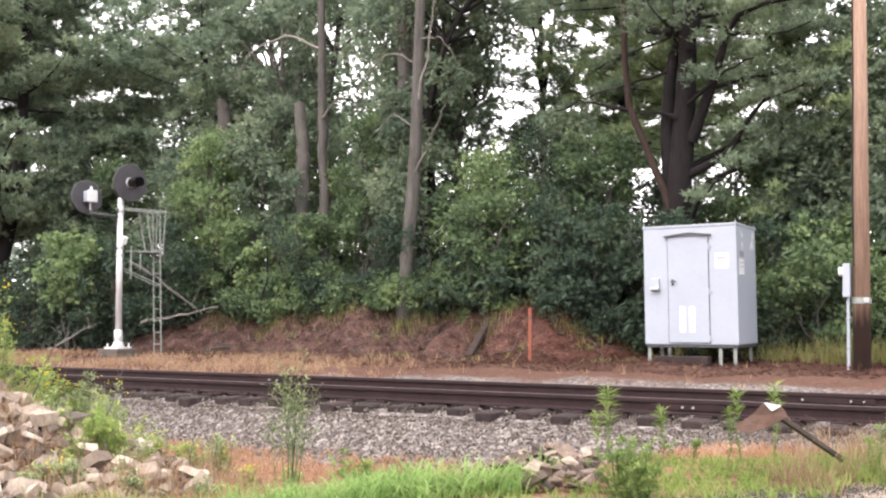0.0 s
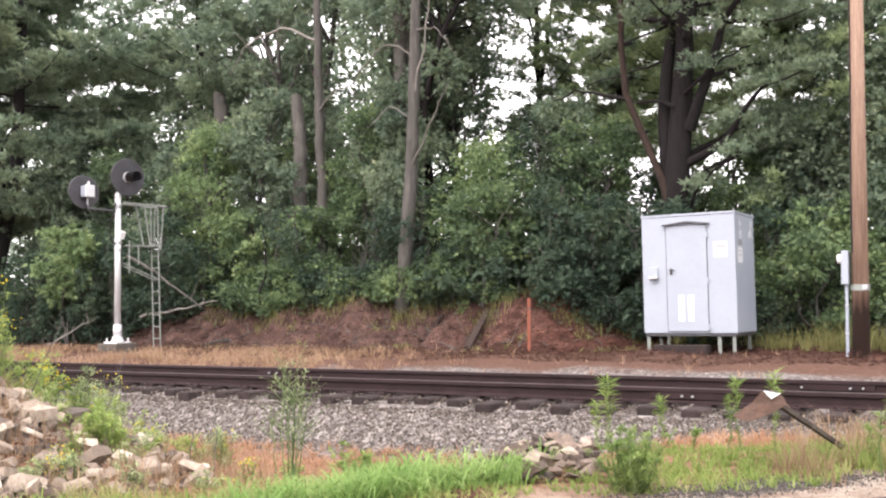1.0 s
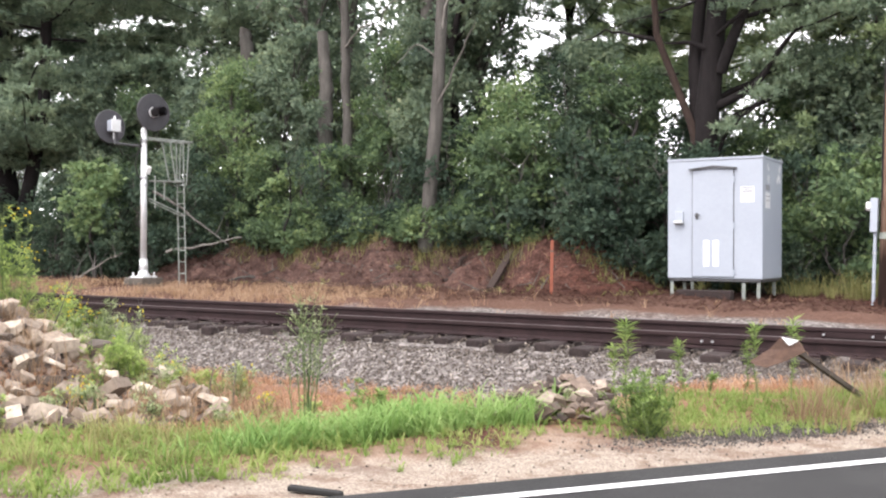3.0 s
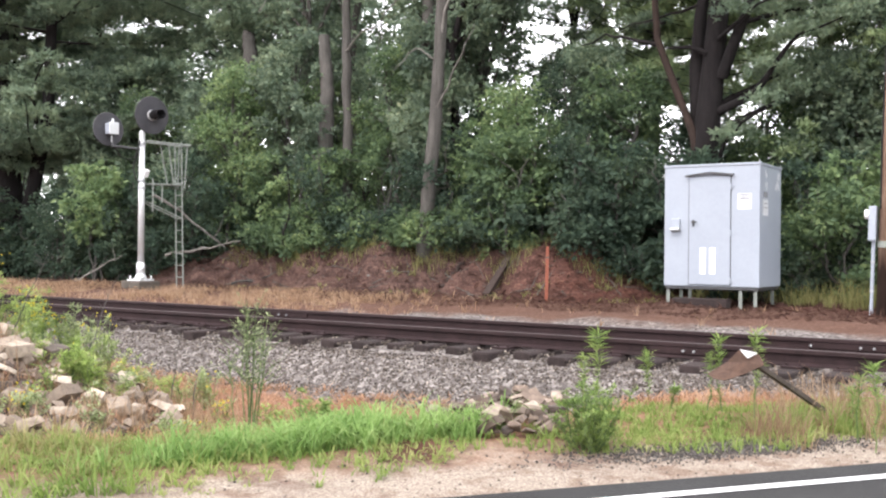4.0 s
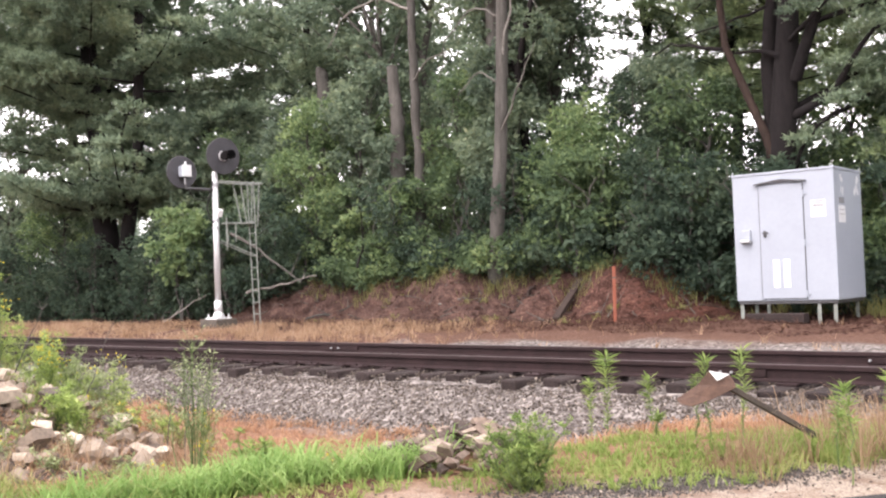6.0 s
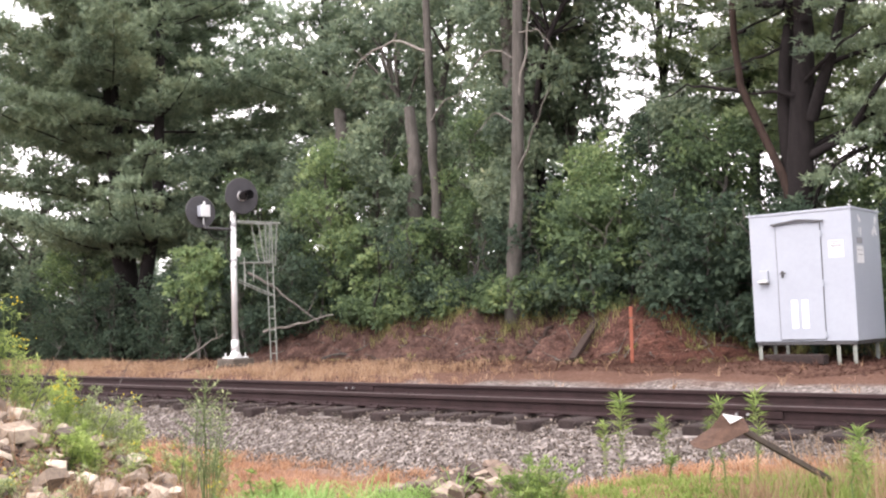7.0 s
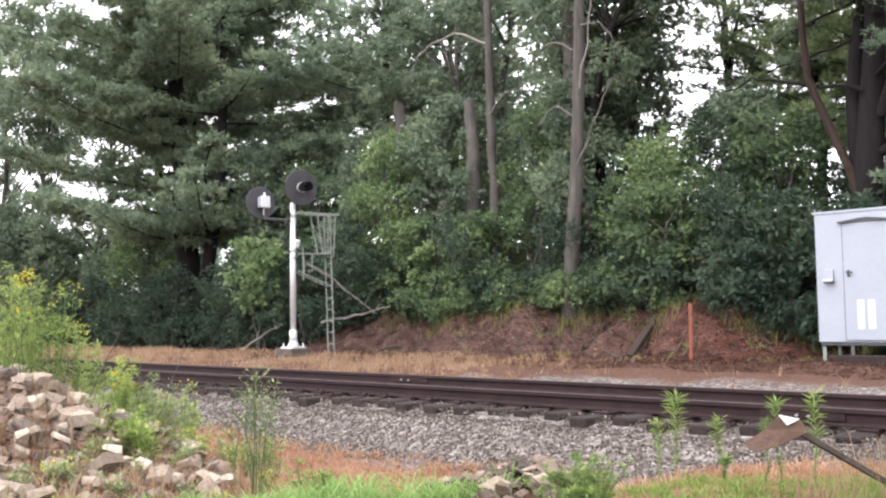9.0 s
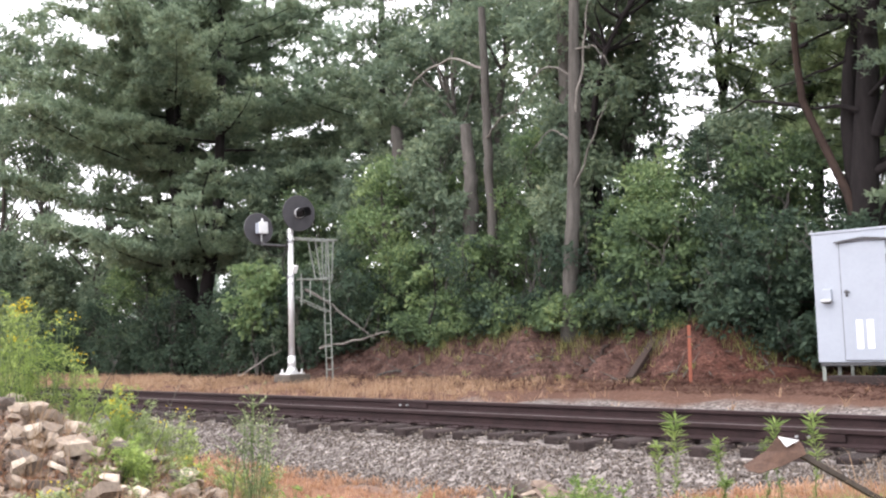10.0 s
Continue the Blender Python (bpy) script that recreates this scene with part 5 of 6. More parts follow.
# ---- grasses ----
def grass(name, label, seed, pts, height, width, mat, lean=0.45, tuft=0.0, per=14, kind="stuff"):
    """Arching blades of three quads each; tuft: the radius within which blades gather and lean outwards."""
    r = np.random.default_rng(seed)
    n = len(pts)
    x, y = pts[:, 0].copy(), pts[:, 1].copy()
    a = r.uniform(0, 2 * np.pi, n)
    h = height * r.uniform(0.4, 1.2, n)
    if tuft:
        own = r.integers(0, max(1, n // per), n)
        h = h * r.uniform(0.5, 1.25, n // per + 1)[own]
        x, y = x[own] + np.cos(a) * tuft * r.uniform(0, 1, n), y[own] + np.sin(a) * tuft * r.uniform(0, 1, n)
        a = a + r.normal(0, 0.5, n)
    z = land(x, y)
    d = np.stack([np.cos(a), np.sin(a), np.zeros(n)], -1)
    s = np.stack([-d[:, 1], d[:, 0], np.zeros(n)], -1) * (width * r.uniform(0.6, 1.3, n))[:, None]
    b = np.stack([x, y, z - 0.01], -1)
    bend = (lean * r.uniform(0.2, 1.4, n) * h)[:, None]
    up = np.array([0, 0, 1.0]) * h[:, None]
    droop = np.clip(bend / (h[:, None] + 1e-6) - 0.6, 0, 1) * 0.45
    p1, p2, p3 = b + d * bend * 0.18 + up * 0.45, b + d * bend * 0.55 + up * 0.85, b + d * bend * 1.15 + up * (1.0 - droop)
    v = np.stack([b - s, b + s, p1 + s * 0.9, p1 - s * 0.9, p2 + s * 0.6, p2 - s * 0.6, p3 + s * 0.1, p3 - s * 0.1], 1).reshape(-1, 3)
    k = np.arange(n)[:, None] * 8
    f = np.concatenate([k + np.array([0, 1, 2, 3]), k + np.array([3, 2, 4, 5]), k + np.array([5, 4, 6, 7])], 0)
    ob = new(name, raw_mesh(name, v, f, mat))
    return tagged(ob, label, "grass", kind=kind)


def patch(r, n, x0, x1, y0, y1, keep=None):
    p = np.stack([r.uniform(x0, x1, n), r.uniform(y0, y1, n)], -1)
    if keep is not None:
        p = p[keep(p[:, 0], p[:, 1], r.uniform(0, 1, n))]
    return p


rg = np.random.default_rng(15)
across = lambda x, y: 0.8 * x - 0.6 * y
clump = lambda x, y: 0.5 + 0.5 * np.sin(2.3 * x + 1.1 * np.sin(1.7 * y)) * np.sin(2.9 * y + 0.8 * np.sin(2.1 * x))
# bright verge along the road
def verge(x, y, u):
    n = across(x, y)
    lush = smooth(-3.3, -2.7, x) * (1 - smooth(-2.2, -1.95, x)) * smooth(0.6, 0.85, n - 0.42 * smooth(-2.95, -2.55, x)) * (1 - smooth(1.35, 1.65, n)) * (0.3 + 0.7 * clump(2.1 * x, 2.1 * y))
    return u < lush


def verge_low(x, y, u):
    n = across(x, y)
    return (n > 0.45 + 0.2 * np.sin(3.1 * x) + 0.15 * smooth(-3.3, -4.2, x)) & (n < 1.52 + 0.10 * np.sin(5 * x) + 0.56 * smooth(-1.7, -2.1, x) + 0.1 * smooth(-2.6, -3.2, x) + 0.4 * smooth(-1.4, -0.6, x)) & (u < 0.12 + 0.8 * clump(1.6 * x, 1.6 * y) ** 1.5) & (y < -2.2)


grass("verge_grass", "lush bright green grass clump on the road verge", 1, patch(rg, 74000, -4.6, -1.5, -7.4, -4.4, verge), 0.16, 0.005, GRASS_GREEN, 1.2, tuft=0.045, per=9)
grass("short_grass", "short light green grass along the road verge", 11, patch(rg, 70000, -8.5, 1.2, -10.5, -2.2, verge_low), 0.05, 0.0038, GRASS_LIGHT, 1.2, tuft=0.035, per=7)
grass("short_grass", "short light green grass by the leaning post", 14,
      patch(rg, 26000, -1.9, 1.2, -5.2, -2.0, lambda x, y, u: (across(x, y) > 0.6) & (across(x, y) < 1.98 + 0.1 * np.sin(6 * x)) & (u < 0.35 + 0.65 * clump(3 * x, 3 * y))), 0.07, 0.0036, GRASS_LIGHT, 1.1, tuft=0.03, per=7)
grass("short_grass", "short green grass and seedlings below the stone heap", 15,
      patch(rg, 34000, -7.0, -1.9, -9.0, -4.6, lambda x, y, u: (across(x, y) > 0.35 + 0.3 * smooth(-3.7, -4.4, x)) & (across(x, y) < 2.05 + 0.1 * np.sin(6 * x)) & (u < 0.25 + 0.75 * clump(2.2 * x, 2.2 * y))), 0.06, 0.004, GRASS_LIGHT, 1.2, tuft=0.03, per=7)
grass("verge_grass", "mixed grass tussock hiding the foot of the leaning post", 16,
      patch(rg, 1500, -0.95, -0.35, -3.75, -3.0), 0.12, 0.003, GRASS_LIGHT, 0.9, tuft=0.05, per=12)
grass("verge_grass", "mixed green grass and weeds on the verge below the stones", 17,
      patch(rg, 26000, -5.4, -2.6, -8.6, -5.2, lambda x, y, u: (across(x, y) > 0.15 + 0.6 * smooth(-3.7, -4.4, x)) & (across(x, y) < 2.0 + 0.12 * np.sin(6 * x)) & (u < 0.05 + 0.75 * clump(3.6 * x, 3.6 * y) ** 1.5)), 0.09, 0.0045, GRASS_LIGHT, 1.2, tuft=0.04, per=8)
grass("verge_grass", "pale seeding grass on the verge below the stones", 18,
      patch(rg, 6000, -5.4, -2.8, -8.2, -5.0, lambda x, y, u: (across(x, y) > 0.0 + 0.6 * smooth(-3.7, -4.4, x)) & (across(x, y) < 1.8) & (u < clump(1.8 * x + 1, 1.8 * y))), 0.15, 0.003, GRASS_TALL, 1.0, tuft=0.05, per=8)
grass("golden_grass", "short golden dry grass beside the rail", 2,
      patch(rg, 52000, -34, -2.5, 2.45, 6.4, lambda x, y, u: u < np.clip((-7.8 - x) / 4, 0.02, 1) * (0.35 + 0.65 * clump(x * 0.8, y)) * np.clip((6.6 - y) / 1.2, 0, 1) * ((np.abs(x + 17.2) > 0.75) | (y > 5.6) | (y < 3.2))), 0.16, 0.005, GRASS_GOLD, 1.2, tuft=0.06, per=6)
grass("dry_grass", "reddish dead dry grass along the foot of the ballast", 3,
      patch(rg, 46000, -10, 0.5, -6.3, -1.55, lambda x, y, u: (across(x, y) < 0.55) & (u < 0.30 + 0.70 * clump(x * 1.3, y * 1.3))), 0.09, 0.004, GRASS_DRY, 1.6, tuft=0.05, per=7)
grass("dry_grass", "tall tan dry grass standing round the leaning post", 12,
      patch(rg, 9000, -1.5, 1.0, -4.3, -2.0, lambda x, y, u: (across(x, y) < 2.1) & (u < clump(x * 2, y * 2) * smooth(-1.3, -0.5, x))), 0.25, 0.0026, GRASS_TAN, 0.8, tuft=0.07)
grass("tall_tan_grass", "tall tan grass behind the hut and pole", 4,
      patch(rg, 7000, -5.8, 3.0, 7.4, 9.4, lambda x, y, u: ((x > -3.7) | (y > 8.6)) & (u < 0.3 + 0.7 * clump(x, y))), 0.45, 0.006, GRASS_TALL, 0.8, tuft=0.12)
grass("bank_weeds", "sparse green weeds scattered over the earth bank", 19,
      patch(rg, 9000, -16.5, -5.8, 6.6, 8.8, lambda x, y, u: u < 0.5 * (clump(1.1 * x + 2, 1.3 * y) > 0.80)), 0.12, 0.009, GRASS_TALL, 1.2, tuft=0.05, per=6)
grass("lip_grass", "yellowish grass tufts on the lip of the bank", 13,
      patch(rg, 7000, -17.5, -6.5, 7.9, 8.9, lambda x, y, u: u < 0.8 * clump(x * 1.4, y * 1.4) ** 2), 0.24, 0.006, GRASS_TALL, 0.9)


def build_litter():
    r = np.random.default_rng(19)
    n = 36000
    x, y = r.uniform(-22, -0.5, n), 9.3 - 4.6 * r.uniform(0, 1, n) ** 1.6
    z = land(x, y) + 0.008
    at = np.stack([x, y, z], -1)
    along = r.normal(0, 1, (n, 3)) * np.array([1, 1, 0.3])
    v = blades(r, at, along, r.normal(0, 0.3, (n, 3)) + np.array([0, 0, 1]), r.uniform(0.04, 0.2, n) , r.uniform(0.008, 0.035, n))
    ob = new("litter", raw_mesh("litter", v, quads(n), LITTER))
    tagged(ob, "fallen needles and dead leaves on the bank", "litter", kind="stuff")


build_litter()


def build_sticks():
    r = np.random.default_rng(23)
    t = Tubes()
    for _ in range(90):
        x, y = r.uniform(-19, -6.5), r.uniform(6.9, 8.8)
        a, ln = r.uniform(0, 6.28), r.uniform(0.15, 0.8) ** 1.3
        e = np.array([x + ln * math.cos(a), y + 0.6 * ln * math.sin(a)])
        p = wander(r, (x, y, float(land(x, y)) + 0.02), (e[0], e[1], float(land(e[0], e[1])) + 0.03), 5, 0.012)
        t.add(p, np.linspace(0.012, 0.004, 5), 5)
    tagged(new("twigs", t.mesh("twigs", BARK_GREY)), "broken grey twigs lying on the bank", "twigs", kind="stuff")


build_sticks()


# ---- field stones ----
def stone_heap(label, seed, spots, sizes, sink=0.2, pile=0.06, rock=ROCK, rise=None):
    r = np.random.default_rng(seed)
    shapes = []
    for k in range(14):
        v, f = block_shape(r) if k % 5 < 2 else stone_shape(r, r.uniform(0.5, 0.75), 14)
        shapes.append(raw_mesh("stone", v * 1.1, f, rock))
    cx, cy = np.mean([s[0] for s in spots]), np.mean([s[1] for s in spots])
    heap = thing("stone_heap", label, "stone heap", Matrix.Translation((cx, cy, 0)))
    for (x, y), s, up in zip(spots, sizes, rise or [0.0] * len(spots)):
        z = float(land(x, y)) + s * (0.5 - sink) * 0.6 + r.uniform(0, pile) + up * r.uniform(0.1, 1)
        m = Matrix.LocRotScale((x - cx, y - cy, z), Euler((r.normal(0, 0.32), r.normal(0, 0.32), r.uniform(0, 6.28))), (s, s * r.uniform(0.75, 1.1), s * r.uniform(0.8, 1.15)))
        mesh_part("stone", shapes[int(r.integers(0, 14))], heap, at=m)
    return heap


r0 = np.random.default_rng(41)


def heap_spots(count):
    out = []
    while len(out) < count:
        x, y = r0.uniform(-9.2, -4.2), r0.uniform(-7.6, -3.8)
        if across(x, y) < 0.45 and ((x + 6.65) / 2.35) ** 2 + ((y + 5.75) / 1.7) ** 2 < 1:
            out.append((x, y))
    return out


spots = heap_spots(299)
heap = stone_heap("big heap of pale broken field stones on the ditch bank", 42, spots, [0.11 + 0.17 * r0.uniform(0, 1) ** 2.6 for _ in spots], pile=0.09)
small = np.array(heap_spots(3400))
size = r0.uniform(0.05, 0.12, len(small))
rest = strew("stone", [block_shape(r0) for _ in range(4)] + [stone_shape(r0, 0.65, 12) for _ in range(6)], r0, np.stack([small[:, 0], small[:, 1], land(small[:, 0], small[:, 1]) + 0.01], -1), size, ROCK_BROWN)
at = heap.matrix_basis.copy()
hang(rest, heap)
rest.matrix_basis = at.inverted()
tagged(rest, "small broken stones between the large ones", kind="stuff")
# the low pile runs along its own slanting line
spots = []
for _ in range(210):
    s, w = float(np.clip(r0.normal(0, 0.40), -0.75, 0.75)), float(np.clip(r0.normal(0, 0.19), -0.4, 0.4))
    spots.append((-2.36 - 0.50 * s + 0.86 * w, -4.38 + 0.86 * s + 0.50 * w))
rise = [max(0.0, 0.11 - 0.16 * math.hypot((x + 2.36), (y + 4.38) * 0.6)) for x, y in spots]
stone_heap("low heap of brown field stones below the ballast", 43, spots, [r0.uniform(0.06, 0.14) for _ in spots], pile=0.03, rock=ROCK_BROWN, rise=rise)


def build_shoulder_pebbles():
    r = np.random.default_rng(77)
    x, y = r.uniform(-9, 0.8, 26000), r.uniform(-11, -2.6, 26000)
    n = across(x, y)
    dark = np.exp(-((n - 1.95) / 0.22) ** 2) * smooth(-1.7, -1.2, x)
    keep = (n > 1.4) & (n < 2.6) & (r.uniform(0, 1, len(x)) < 0.25 + 0.3 * clump(3 * x, 3 * y) + 0.8 * dark)
    x, y = x[keep], y[keep]
    s = r.uniform(0.006, 0.022, len(x))
    ob = strew("shoulder_pebbles", CHIPS, r, np.stack([x, y, land(x, y) + s * 0.2], -1), s, BALLAST)
    tagged(ob, "loose grey pebbles on the sandy road shoulder", "pebbles", kind="stuff")


build_shoulder_pebbles()


def build_chippings():
    r = np.random.default_rng(78)
    s, n = r.normal(0, 0.42, 5200), r.normal(1.93, 0.10, 5200)
    x, y = -0.95 + 0.6 * s + 0.8 * (n - 1.93), -4.48 + 0.8 * s - 0.6 * (n - 1.93)
    d = r.uniform(0.006, 0.024, len(x))
    ob = strew("dark_chippings", CHIPS, r, np.stack([x, y, land(x, y) + d * 0.2], -1), d, DARKSTONE)
    tagged(ob, "patch of dark stone chippings on the road shoulder", "gravel", kind="stuff")


build_chippings()


# ---- weeds ----
def weed(name, label, seed, x, y, height, stalks, spread, leaves, leaf, mat_leaf, flowers=0, aspect=0.22, start=0.15, group="", side=0, side_len=0.12, low=0):
    """Upright stalks set with narrow leaves, on side twigs where asked, some with flower heads."""
    r = np.random.default_rng(seed)
    g = float(land(x, y))
    plant = thing(name, label, "plant", Matrix.Translation((x, y, g)), group)
    t, vs, fl = Tubes(), [], []

    def dress(p, count, lo, grow, hi=1.0, leaf=leaf):
        s = r.uniform(lo, hi, count)
        at = np.stack([np.interp(s * (len(p) - 1), np.arange(len(p)), p[:, k]) for k in range(3)], -1)
        b = r.uniform(0, 6.28, count)
        along = np.stack([np.cos(b), np.sin(b), r.normal(0.45, 0.35, count)], -1)
        ln = leaf * r.uniform(0.6, 1.2, count) * (grow + (1 - grow) * s)
        vs.append(blades(r, at, along, np.array([0, 0, 1.0]) + r.normal(0, 0.3, (count, 3)), ln, ln * aspect, 0.06))

    for _ in range(stalks):
        a, h = r.uniform(0, 6.28), height * (1.0 if stalks == 1 else r.uniform(0.6, 1.05))
        off = spread * math.sqrt(r.uniform(0, 1))
        base = np.array([0.3 * off * math.cos(a), 0.3 * off * math.sin(a), -0.03])
        p = wander(r, base, (off * math.cos(a), off * math.sin(a), h), 7, 0.012)
        t.add(p, np.linspace(0.005, 0.0015, 7), 5)
        if side:
            for _ in range(side):
                q = r.uniform(start, 0.97)
                o = np.array([np.interp(q * 6, np.arange(7), p[:, k]) for k in range(3)])
                b = r.uniform(0, 6.28)
                ln = side_len * r.uniform(0.5, 1.2) * (1.25 - 0.7 * q)
                e = o + np.array([math.cos(b), math.sin(b), r.uniform(0.5, 1.1)]) * ln
                w = wander(r, o, e, 4, 0.006)
                t.add(w, np.linspace(0.0018, 0.0008, 4), 4)
                dress(w, max(3, leaves // side), 0.15, 1.0)
        else:
            dress(p, leaves, start, 0.6)
            if low:
                dress(p, low, 0.2, 1.0, start, leaf * 0.5)
        if flowers:
            k = flowers
            tip = p[-1] + r.normal(0, 0.03, (k, 3))
            fl.append(blades(r, tip, r.normal(0, 1, (k, 3)) + np.array([0, 0, 0.6]), r.normal(0, 1, (k, 3)), np.full(k, 0.022), np.full(k, 0.018)))
    tagged(mesh_part("stem", t.mesh("stem", WEED_PALE), plant), kind="stuff")
    v = np.concatenate(vs)
    tagged(mesh_part("foliage", raw_mesh("foliage", v, quads(len(v) // 4), mat_leaf), plant), kind="stuff")
    if flowers:
        v = np.concatenate(fl)
        tagged(mesh_part("blossom", raw_mesh("blossom", v, quads(len(v) // 4), FLOWER), plant, "small yellow flower heads"), kind="stuff")
    return plant


weed("willow_weed", "tall thin pale green bush on the verge", 61, -3.5, -5.35, 0.82, 10, 0.22, 54, 0.031, WEED_GREY, aspect=0.32, start=0.42, side=14, side_len=0.18)
weed("weed_clump", "small green weed clump beside the bush", 65, -3.12, -5.2, 0.34, 8, 0.12, 60, 0.05, WEED, aspect=0.34, side=6, side_len=0.08)
weed("bushy_weed", "low bushy green weed at the gravel's edge", 64, -1.5, -4.95, 0.32, 40, 0.24, 90, 0.034, WEED, aspect=0.24, start=0.1, side=9, side_len=0.07)
for k, (x, y, top, big) in enumerate(((-2.74, -2.08, 0.21, 0.13), (-2.78, -2.3, 0.05, 0.09), (-2.11, -2.58, 0.12, 0.09), (-1.33, -3.28, 0.33, 0.085), (-1.12, -3.37, 0.39, 0.085), (-1.42, -3.35, 0.24, 0.06),
                                       (-1.62, -3.4, 0.03, 0.06), (-0.3, -4.1, 0.30, 0.08), (-0.15, -3.95, 0.34, 0.08), (-0.42, -3.9, 0.22, 0.06), (-0.55, -3.5, 0.12, 0.06))):
    weed("horseweed", "upright leafy green weed with a tufted top", 70 + k, x, y, top - float(land(x, y)), 1, 0.04, 95, big, WEED, group="upright weeds", start=0.62, aspect=0.12, low=90)
for k in range(28):
    x = r0.uniform(-9.5, -5.3)
    y = -4.45 - 0.16 * (x + 5.6) + r0.uniform(-0.25, 0.7)
    weed("goldenrod", "leafy light green goldenrod beside the stone heap", 90 + k, x, y, r0.uniform(0.34, 0.66) * (0.55 if x > -6.3 else 1), 7 if x < -6.3 else 4, 0.13, 48, 0.06, WEED_YELLOW if k % 2 else WEED_GREY, flowers=2 if k % 6 == 0 else 0, group="goldenrod by the stones", aspect=0.20, side=7, side_len=0.09)
for k in range(19):
    x = r0.uniform(-8.9, -7.15)
    y = -5.3 + 0.10 * (-7.15 - x) + r0.uniform(0, 0.62)
    tall = 1.22 if y < -4.55 else 0.75
    weed("goldenrod", "tall goldenrod with few yellow flower heads", 130 + k, x, y, tall * r0.uniform(0.75, 1.1), 8, 0.17, 64, 0.06, WEED_YELLOW, flowers=5 if k % 9 == 0 else 0, group="goldenrod by the stones", aspect=0.17, side=10, side_len=0.10)
for k in range(46):
    x, y = r0.uniform(-7.5, -3.2), r0.uniform(-6.9, -3.6)
    if -1.9 < across(x, y) < 0.2 or k % 4 == 0 and across(x, y) < 0:
        weed("weed_clump", "small yellow-green weed clump among the stones", 160 + k, x, y, r0.uniform(0.10, 0.22), 5, 0.09, 36, 0.04, WEED_YELLOW if k % 3 == 0 else WEED_GREY, flowers=4 if k % 7 == 0 else 0, group="small weeds", aspect=0.32, side=5, side_len=0.07)


for k, (x, y, top, gold) in enumerate(((-8.1, -4.22, 0.80, 0), (-7.9, -4.10, 0.66, 0), (-8.3, -4.0, 0.72, 0), (-8.0, -3.85, 0.50, 4), (-7.6, -4.0, 0.48, 0), (-8.4, -3.7, 0.5, 0), (-7.3, -4.25, 0.46, 5), (-6.95, -4.4, 0.42, 6), (-6.8, -4.2, 0.28, 4))):
    weed("goldenrod", "leafy light green goldenrod beside the stone heap", 330 + k, x, y, top - float(land(x, y)), 6, 0.14, 64, 0.062, WEED_YELLOW, flowers=gold, group="goldenrod by the stones", aspect=0.20, side=8, side_len=0.10)
for k, (x, y, top) in enumerate(((-5.7, -5.0, 0.17), (-5.5, -4.9, 0.12), (-5.9, -4.75, 0.14))):
    weed("weed_clump", "bright green weed clump at the edge of the stone heap", 350 + k, x, y, top - float(land(x, y)), 9, 0.13, 56, 0.055, WEED_YELLOW, group="small weeds", aspect=0.26, side=7, side_len=0.09)
weed("goldenrod", "tall goldenrod crowned with a bright yellow flower cluster", 155, -8.0, -4.80, 1.34 - float(land(-8.0, -4.80)), 3, 0.10, 60, 0.06, WEED_YELLOW, flowers=34, group="goldenrod by the stones", aspect=0.17, side=8, side_len=0.09)


rw = np.random.default_rng(88)
for k in range(11):
    x = rw.uniform(-6.4, -5.1)
    y = -4.75 - 0.25 * (x + 5.3) + rw.uniform(-0.75, 0.4)
    weed("weed_clump", "yellow-green weed clump at the foot of the stone heap", 600 + k, x, y, rw.uniform(0.14, 0.32), 4, 0.10, 34, 0.045, WEED_YELLOW if k % 3 else WEED_GREY, flowers=3 if k % 5 == 0 else 0, group="small weeds", aspect=0.26, side=5, side_len=0.08)
grass("dry_grass", "thin tan seeding grass round the foot of the stone heap", 20,
      patch(rw, 5200, -6.8, -3.4, -6.3, -4.0, lambda x, y, u: (across(x, y) < 0.3) & (u < clump(2.2 * x, 2.2 * y) ** 1.5)), 0.24, 0.0026, GRASS_TAN, 0.8, tuft=0.06)


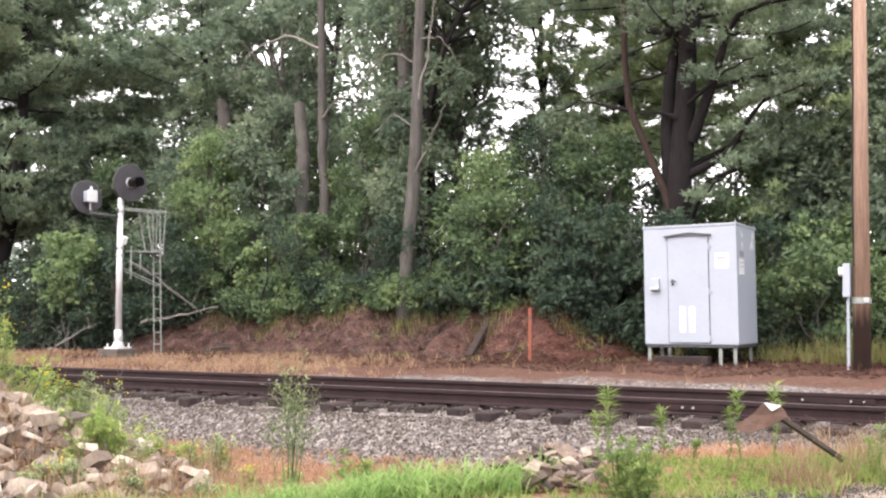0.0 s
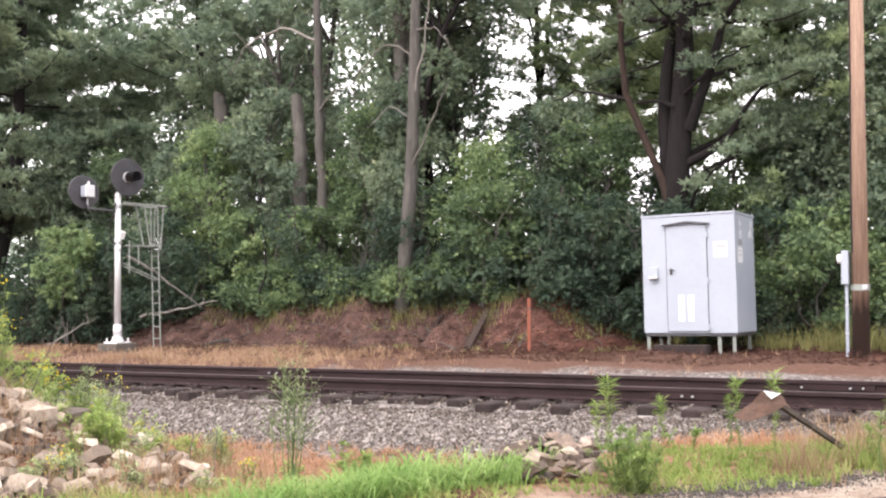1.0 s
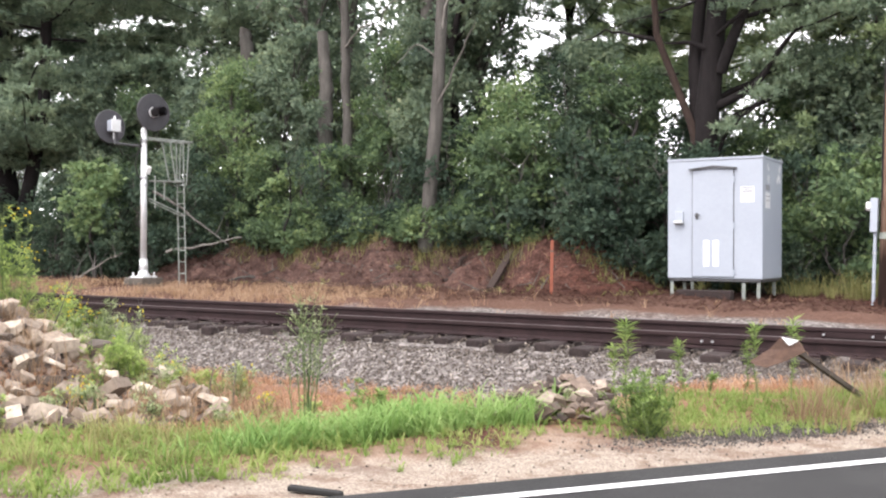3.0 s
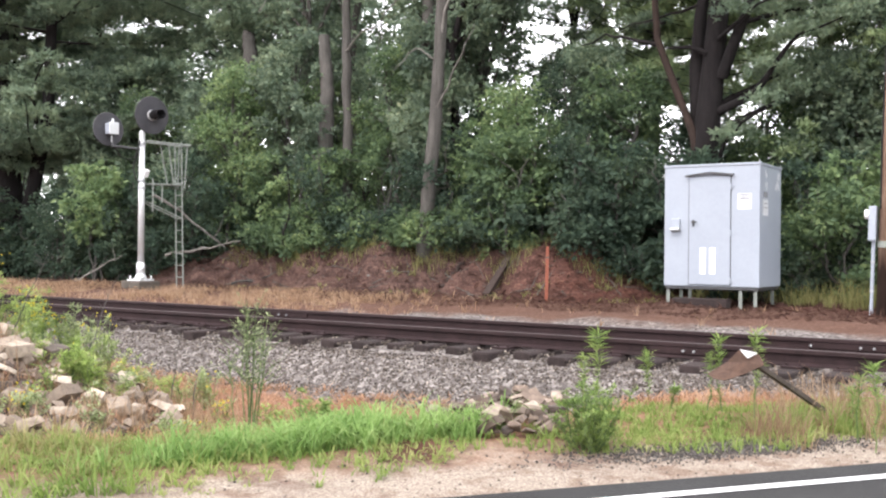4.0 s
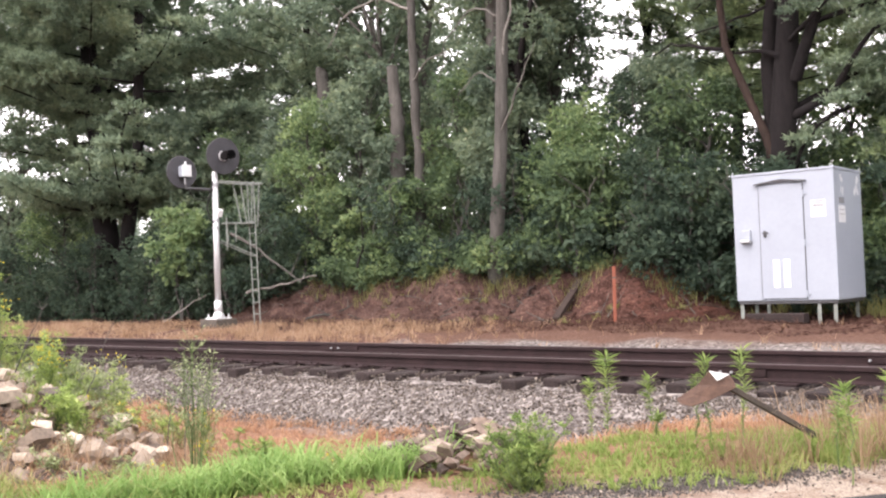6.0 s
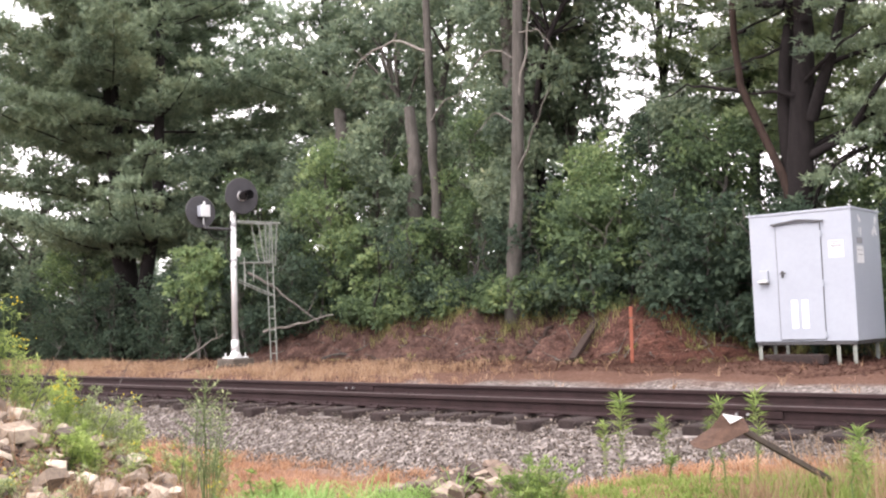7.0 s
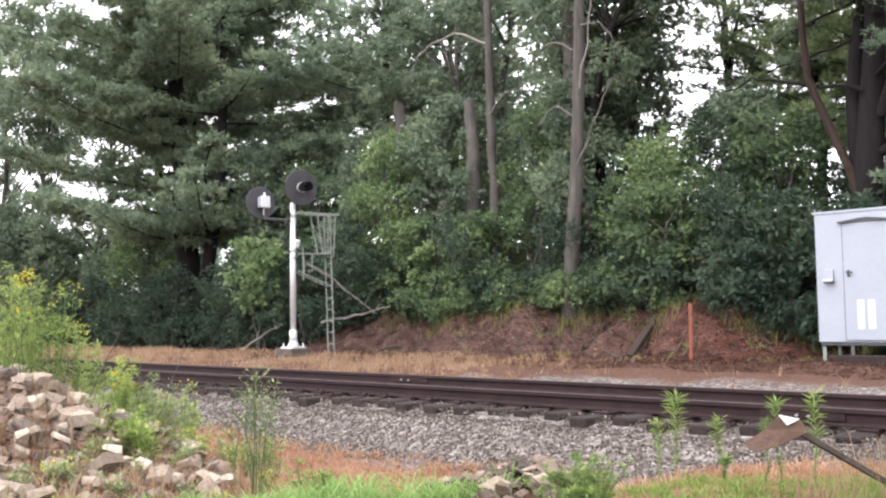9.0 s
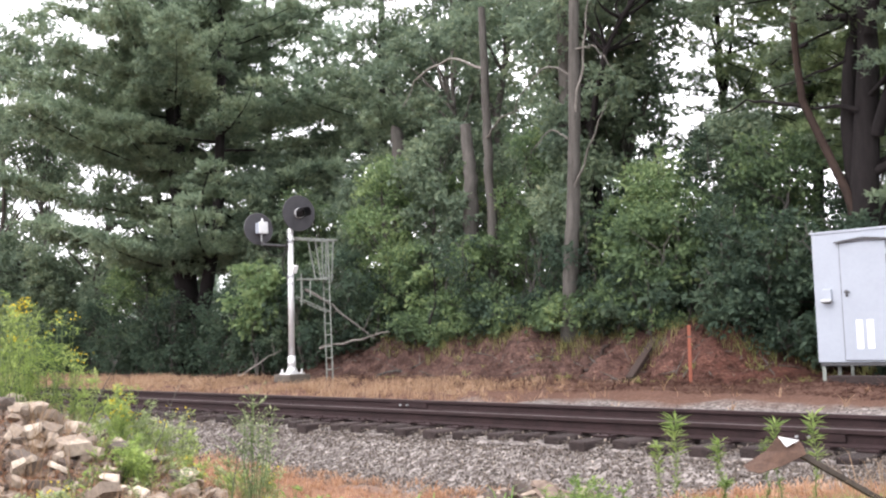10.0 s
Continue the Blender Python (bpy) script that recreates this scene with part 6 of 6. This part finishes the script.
# ---- the bent plate on its leaning post ----
def build_sign():
    o = SIGN.matrix_basis.translation
    apex = Vector((-1.06, -3.90, 0.33)) - o
    right, back = Vector((0.926, 0.370, 0)), Vector((-0.370, 0.926, 0))
    at_ = lambda a, h, b: apex + right * a + back * b + Vector((0, 0, h))
    top, low = at_(0.075, -0.075, 0.0), at_(0.40, -0.30, 0.23)
    foot = top + (low - top) * 1.35
    d = foot - top
    m = Matrix.Translation((top + foot) / 2) @ d.to_track_quat("Z", "Y").to_matrix().to_4x4()
    post = box(0.040, 0.008, d.length, m, 0.002)
    box(0.009, 0.026, d.length, m @ Matrix.Translation((-0.017, 0.010, 0)), 0.002, post)
    box(0.009, 0.026, d.length, m @ Matrix.Translation((0.017, 0.010, 0)), 0.002, post)
    part("post", post, STEEL_BROWN, SIGN, "dark ribbed steel post")
    # crumpled sheet: upper edge, a middle crease, lower edge towards the road
    upper = [at_(-0.171, -0.144, 0.03), at_(-0.060, -0.070, 0.02), at_(0, 0, 0), at_(0.108, -0.018, 0)]
    crease = [at_(-0.158, -0.153, 0.0), at_(-0.070, -0.115, -0.02), at_(0.015, -0.065, -0.03), at_(0.125, -0.045, -0.02)]
    lower = [at_(-0.144, -0.162, -0.04), at_(-0.085, -0.170, -0.06), at_(0.025, -0.130, -0.06), at_(0.135, -0.075, -0.045)]
    bm = bmesh.new()
    v = [[bm.verts.new(p) for p in row_] for row_ in (upper, crease, lower)]
    for i in range(2):
        for j in range(3):
            bm.faces.new((v[i][j], v[i][j + 1], v[i + 1][j + 1], v[i + 1][j]))
    bmesh.ops.recalc_face_normals(bm, faces=bm.faces[:])
    bmesh.ops.solidify(bm, geom=bm.faces[:], thickness=0.004)
    plate = part("plate", bm, RUSTPLATE, SIGN, "bent brown rusted plate")
    # pale corner folded over the top
    bm = bmesh.new()
    tri_ = [at_(0.004, 0.006, -0.010), at_(0.106, -0.012, -0.010), at_(0.045, -0.042, -0.042)]
    bm.faces.new([bm.verts.new(p) for p in tri_])
    bmesh.ops.solidify(bm, geom=bm.faces[:], thickness=0.003)
    part("folded_corner", bm, WHITE, plate, "pale corner folded over")


build_sign()


# ---- fallen wood on the bank ----
def fallen(name, label, seed, a, b, r0_, twigs=0, wood=DEADWOOD):
    r = np.random.default_rng(seed)
    t = Tubes()
    p = wander(r, a, b, 12, 0.03)
    t.add(p, np.linspace(r0_, r0_ * 0.35, 12), 7)
    for _ in range(twigs):
        i = int(r.integers(3, 11))
        q = p[i] + unit(r.normal(0, 1, 3)) * r.uniform(0.25, 0.6) + np.array([0, 0, 0.15])
        t.add(wander(r, p[i], q, 5, 0.02), np.linspace(r0_ * 0.4, 0.004, 5), 5)
    ob = new(name, t.mesh(name, wood))
    tagged(ob, label, "branch")


fallen("fallen_branch", "grey dead limb leaning out of the shrubs", 5, (-18.6, 6.6, 2.25), (-16.75, 7.3, 1.0), 0.042, 3, BARK_GREY)
fallen("fallen_branch", "grey dead branch lying along the bank", 6, (-18.9, 7.3, 0.75), (-16.5, 7.5, 1.1), 0.04, 3)
fallen("fallen_branch", "short pale stick lying on the bank", 7, (-12.6, 7.5, float(land(-12.6, 7.5)) + 0.03), (-11.8, 8.1, float(land(-11.8, 8.1)) + 0.05), 0.025)
fallen("dead_sapling", "thin dark dead sapling standing in the shrubs", 8, (-15.6, 8.1, 1.0), (-15.45, 8.1, 2.95), 0.03, 4, BARK_PINE)
fallen("fallen_log", "dark rotten log lying up the bank", 9, (-10.75, 7.65, float(land(-10.75, 7.65)) + 0.03), (-10.5, 8.2, float(land(-10.5, 8.2)) + 0.06), 0.07, 0, PLANK)
fallen("fallen_branch", "thin brown branch lying down the bank", 10, (-16.6, 7.2, float(land(-16.6, 7.2)) + 0.05), (-15.7, 8.0, float(land(-15.7, 8.0)) + 0.1), 0.03, 2, BARK_GREY)
fallen("fallen_branch", "thin pale limb arching over the foot of the shrubs", 12, (-21.6, 6.6, float(land(-21.6, 6.6)) + 0.05), (-20.2, 7.0, float(land(-20.2, 7.0)) + 0.75), 0.03, 2)


def dead_stalk(seed, x, y, height, lean_x, lean_y):
    r = np.random.default_rng(seed)
    g = float(land(x, y)) - 0.03
    t = Tubes()
    p = wander(r, (x, y, g), (x + lean_x, y + lean_y, g + height), 8, 0.012)
    t.add(p, np.linspace(0.006, 0.002, 8), 5)
    for _ in range(5):
        i = int(r.integers(3, 8))
        t.add(wander(r, p[i], p[i] + np.array([r.normal(0, 0.05), r.normal(0, 0.05), r.uniform(0.04, 0.12)]), 4, 0.006), np.linspace(0.003, 0.001, 4), 4)
    tagged(new("dead_stalk", t.mesh("dead_stalk", BARK_GREY)), "thin dry brown weed stalk among the stones", "plant", "dead stalks")


for k, (x, y, h, a, b) in enumerate(((-7.4, -5.2, 0.9, 0.15, 0.25), (-6.6, -4.9, 0.75, 0.05, 0.35), (-6.2, -4.5, 0.8, 0.0, 0.3), (-5.6, -4.1, 0.6, 0.1, 0.05), (-5.2, -4.2, 0.5, -0.1, 0.1), (-7.0, -5.6, 0.6, 0.05, 0.1))):
    dead_stalk(300 + k, x, y, h, a, b)
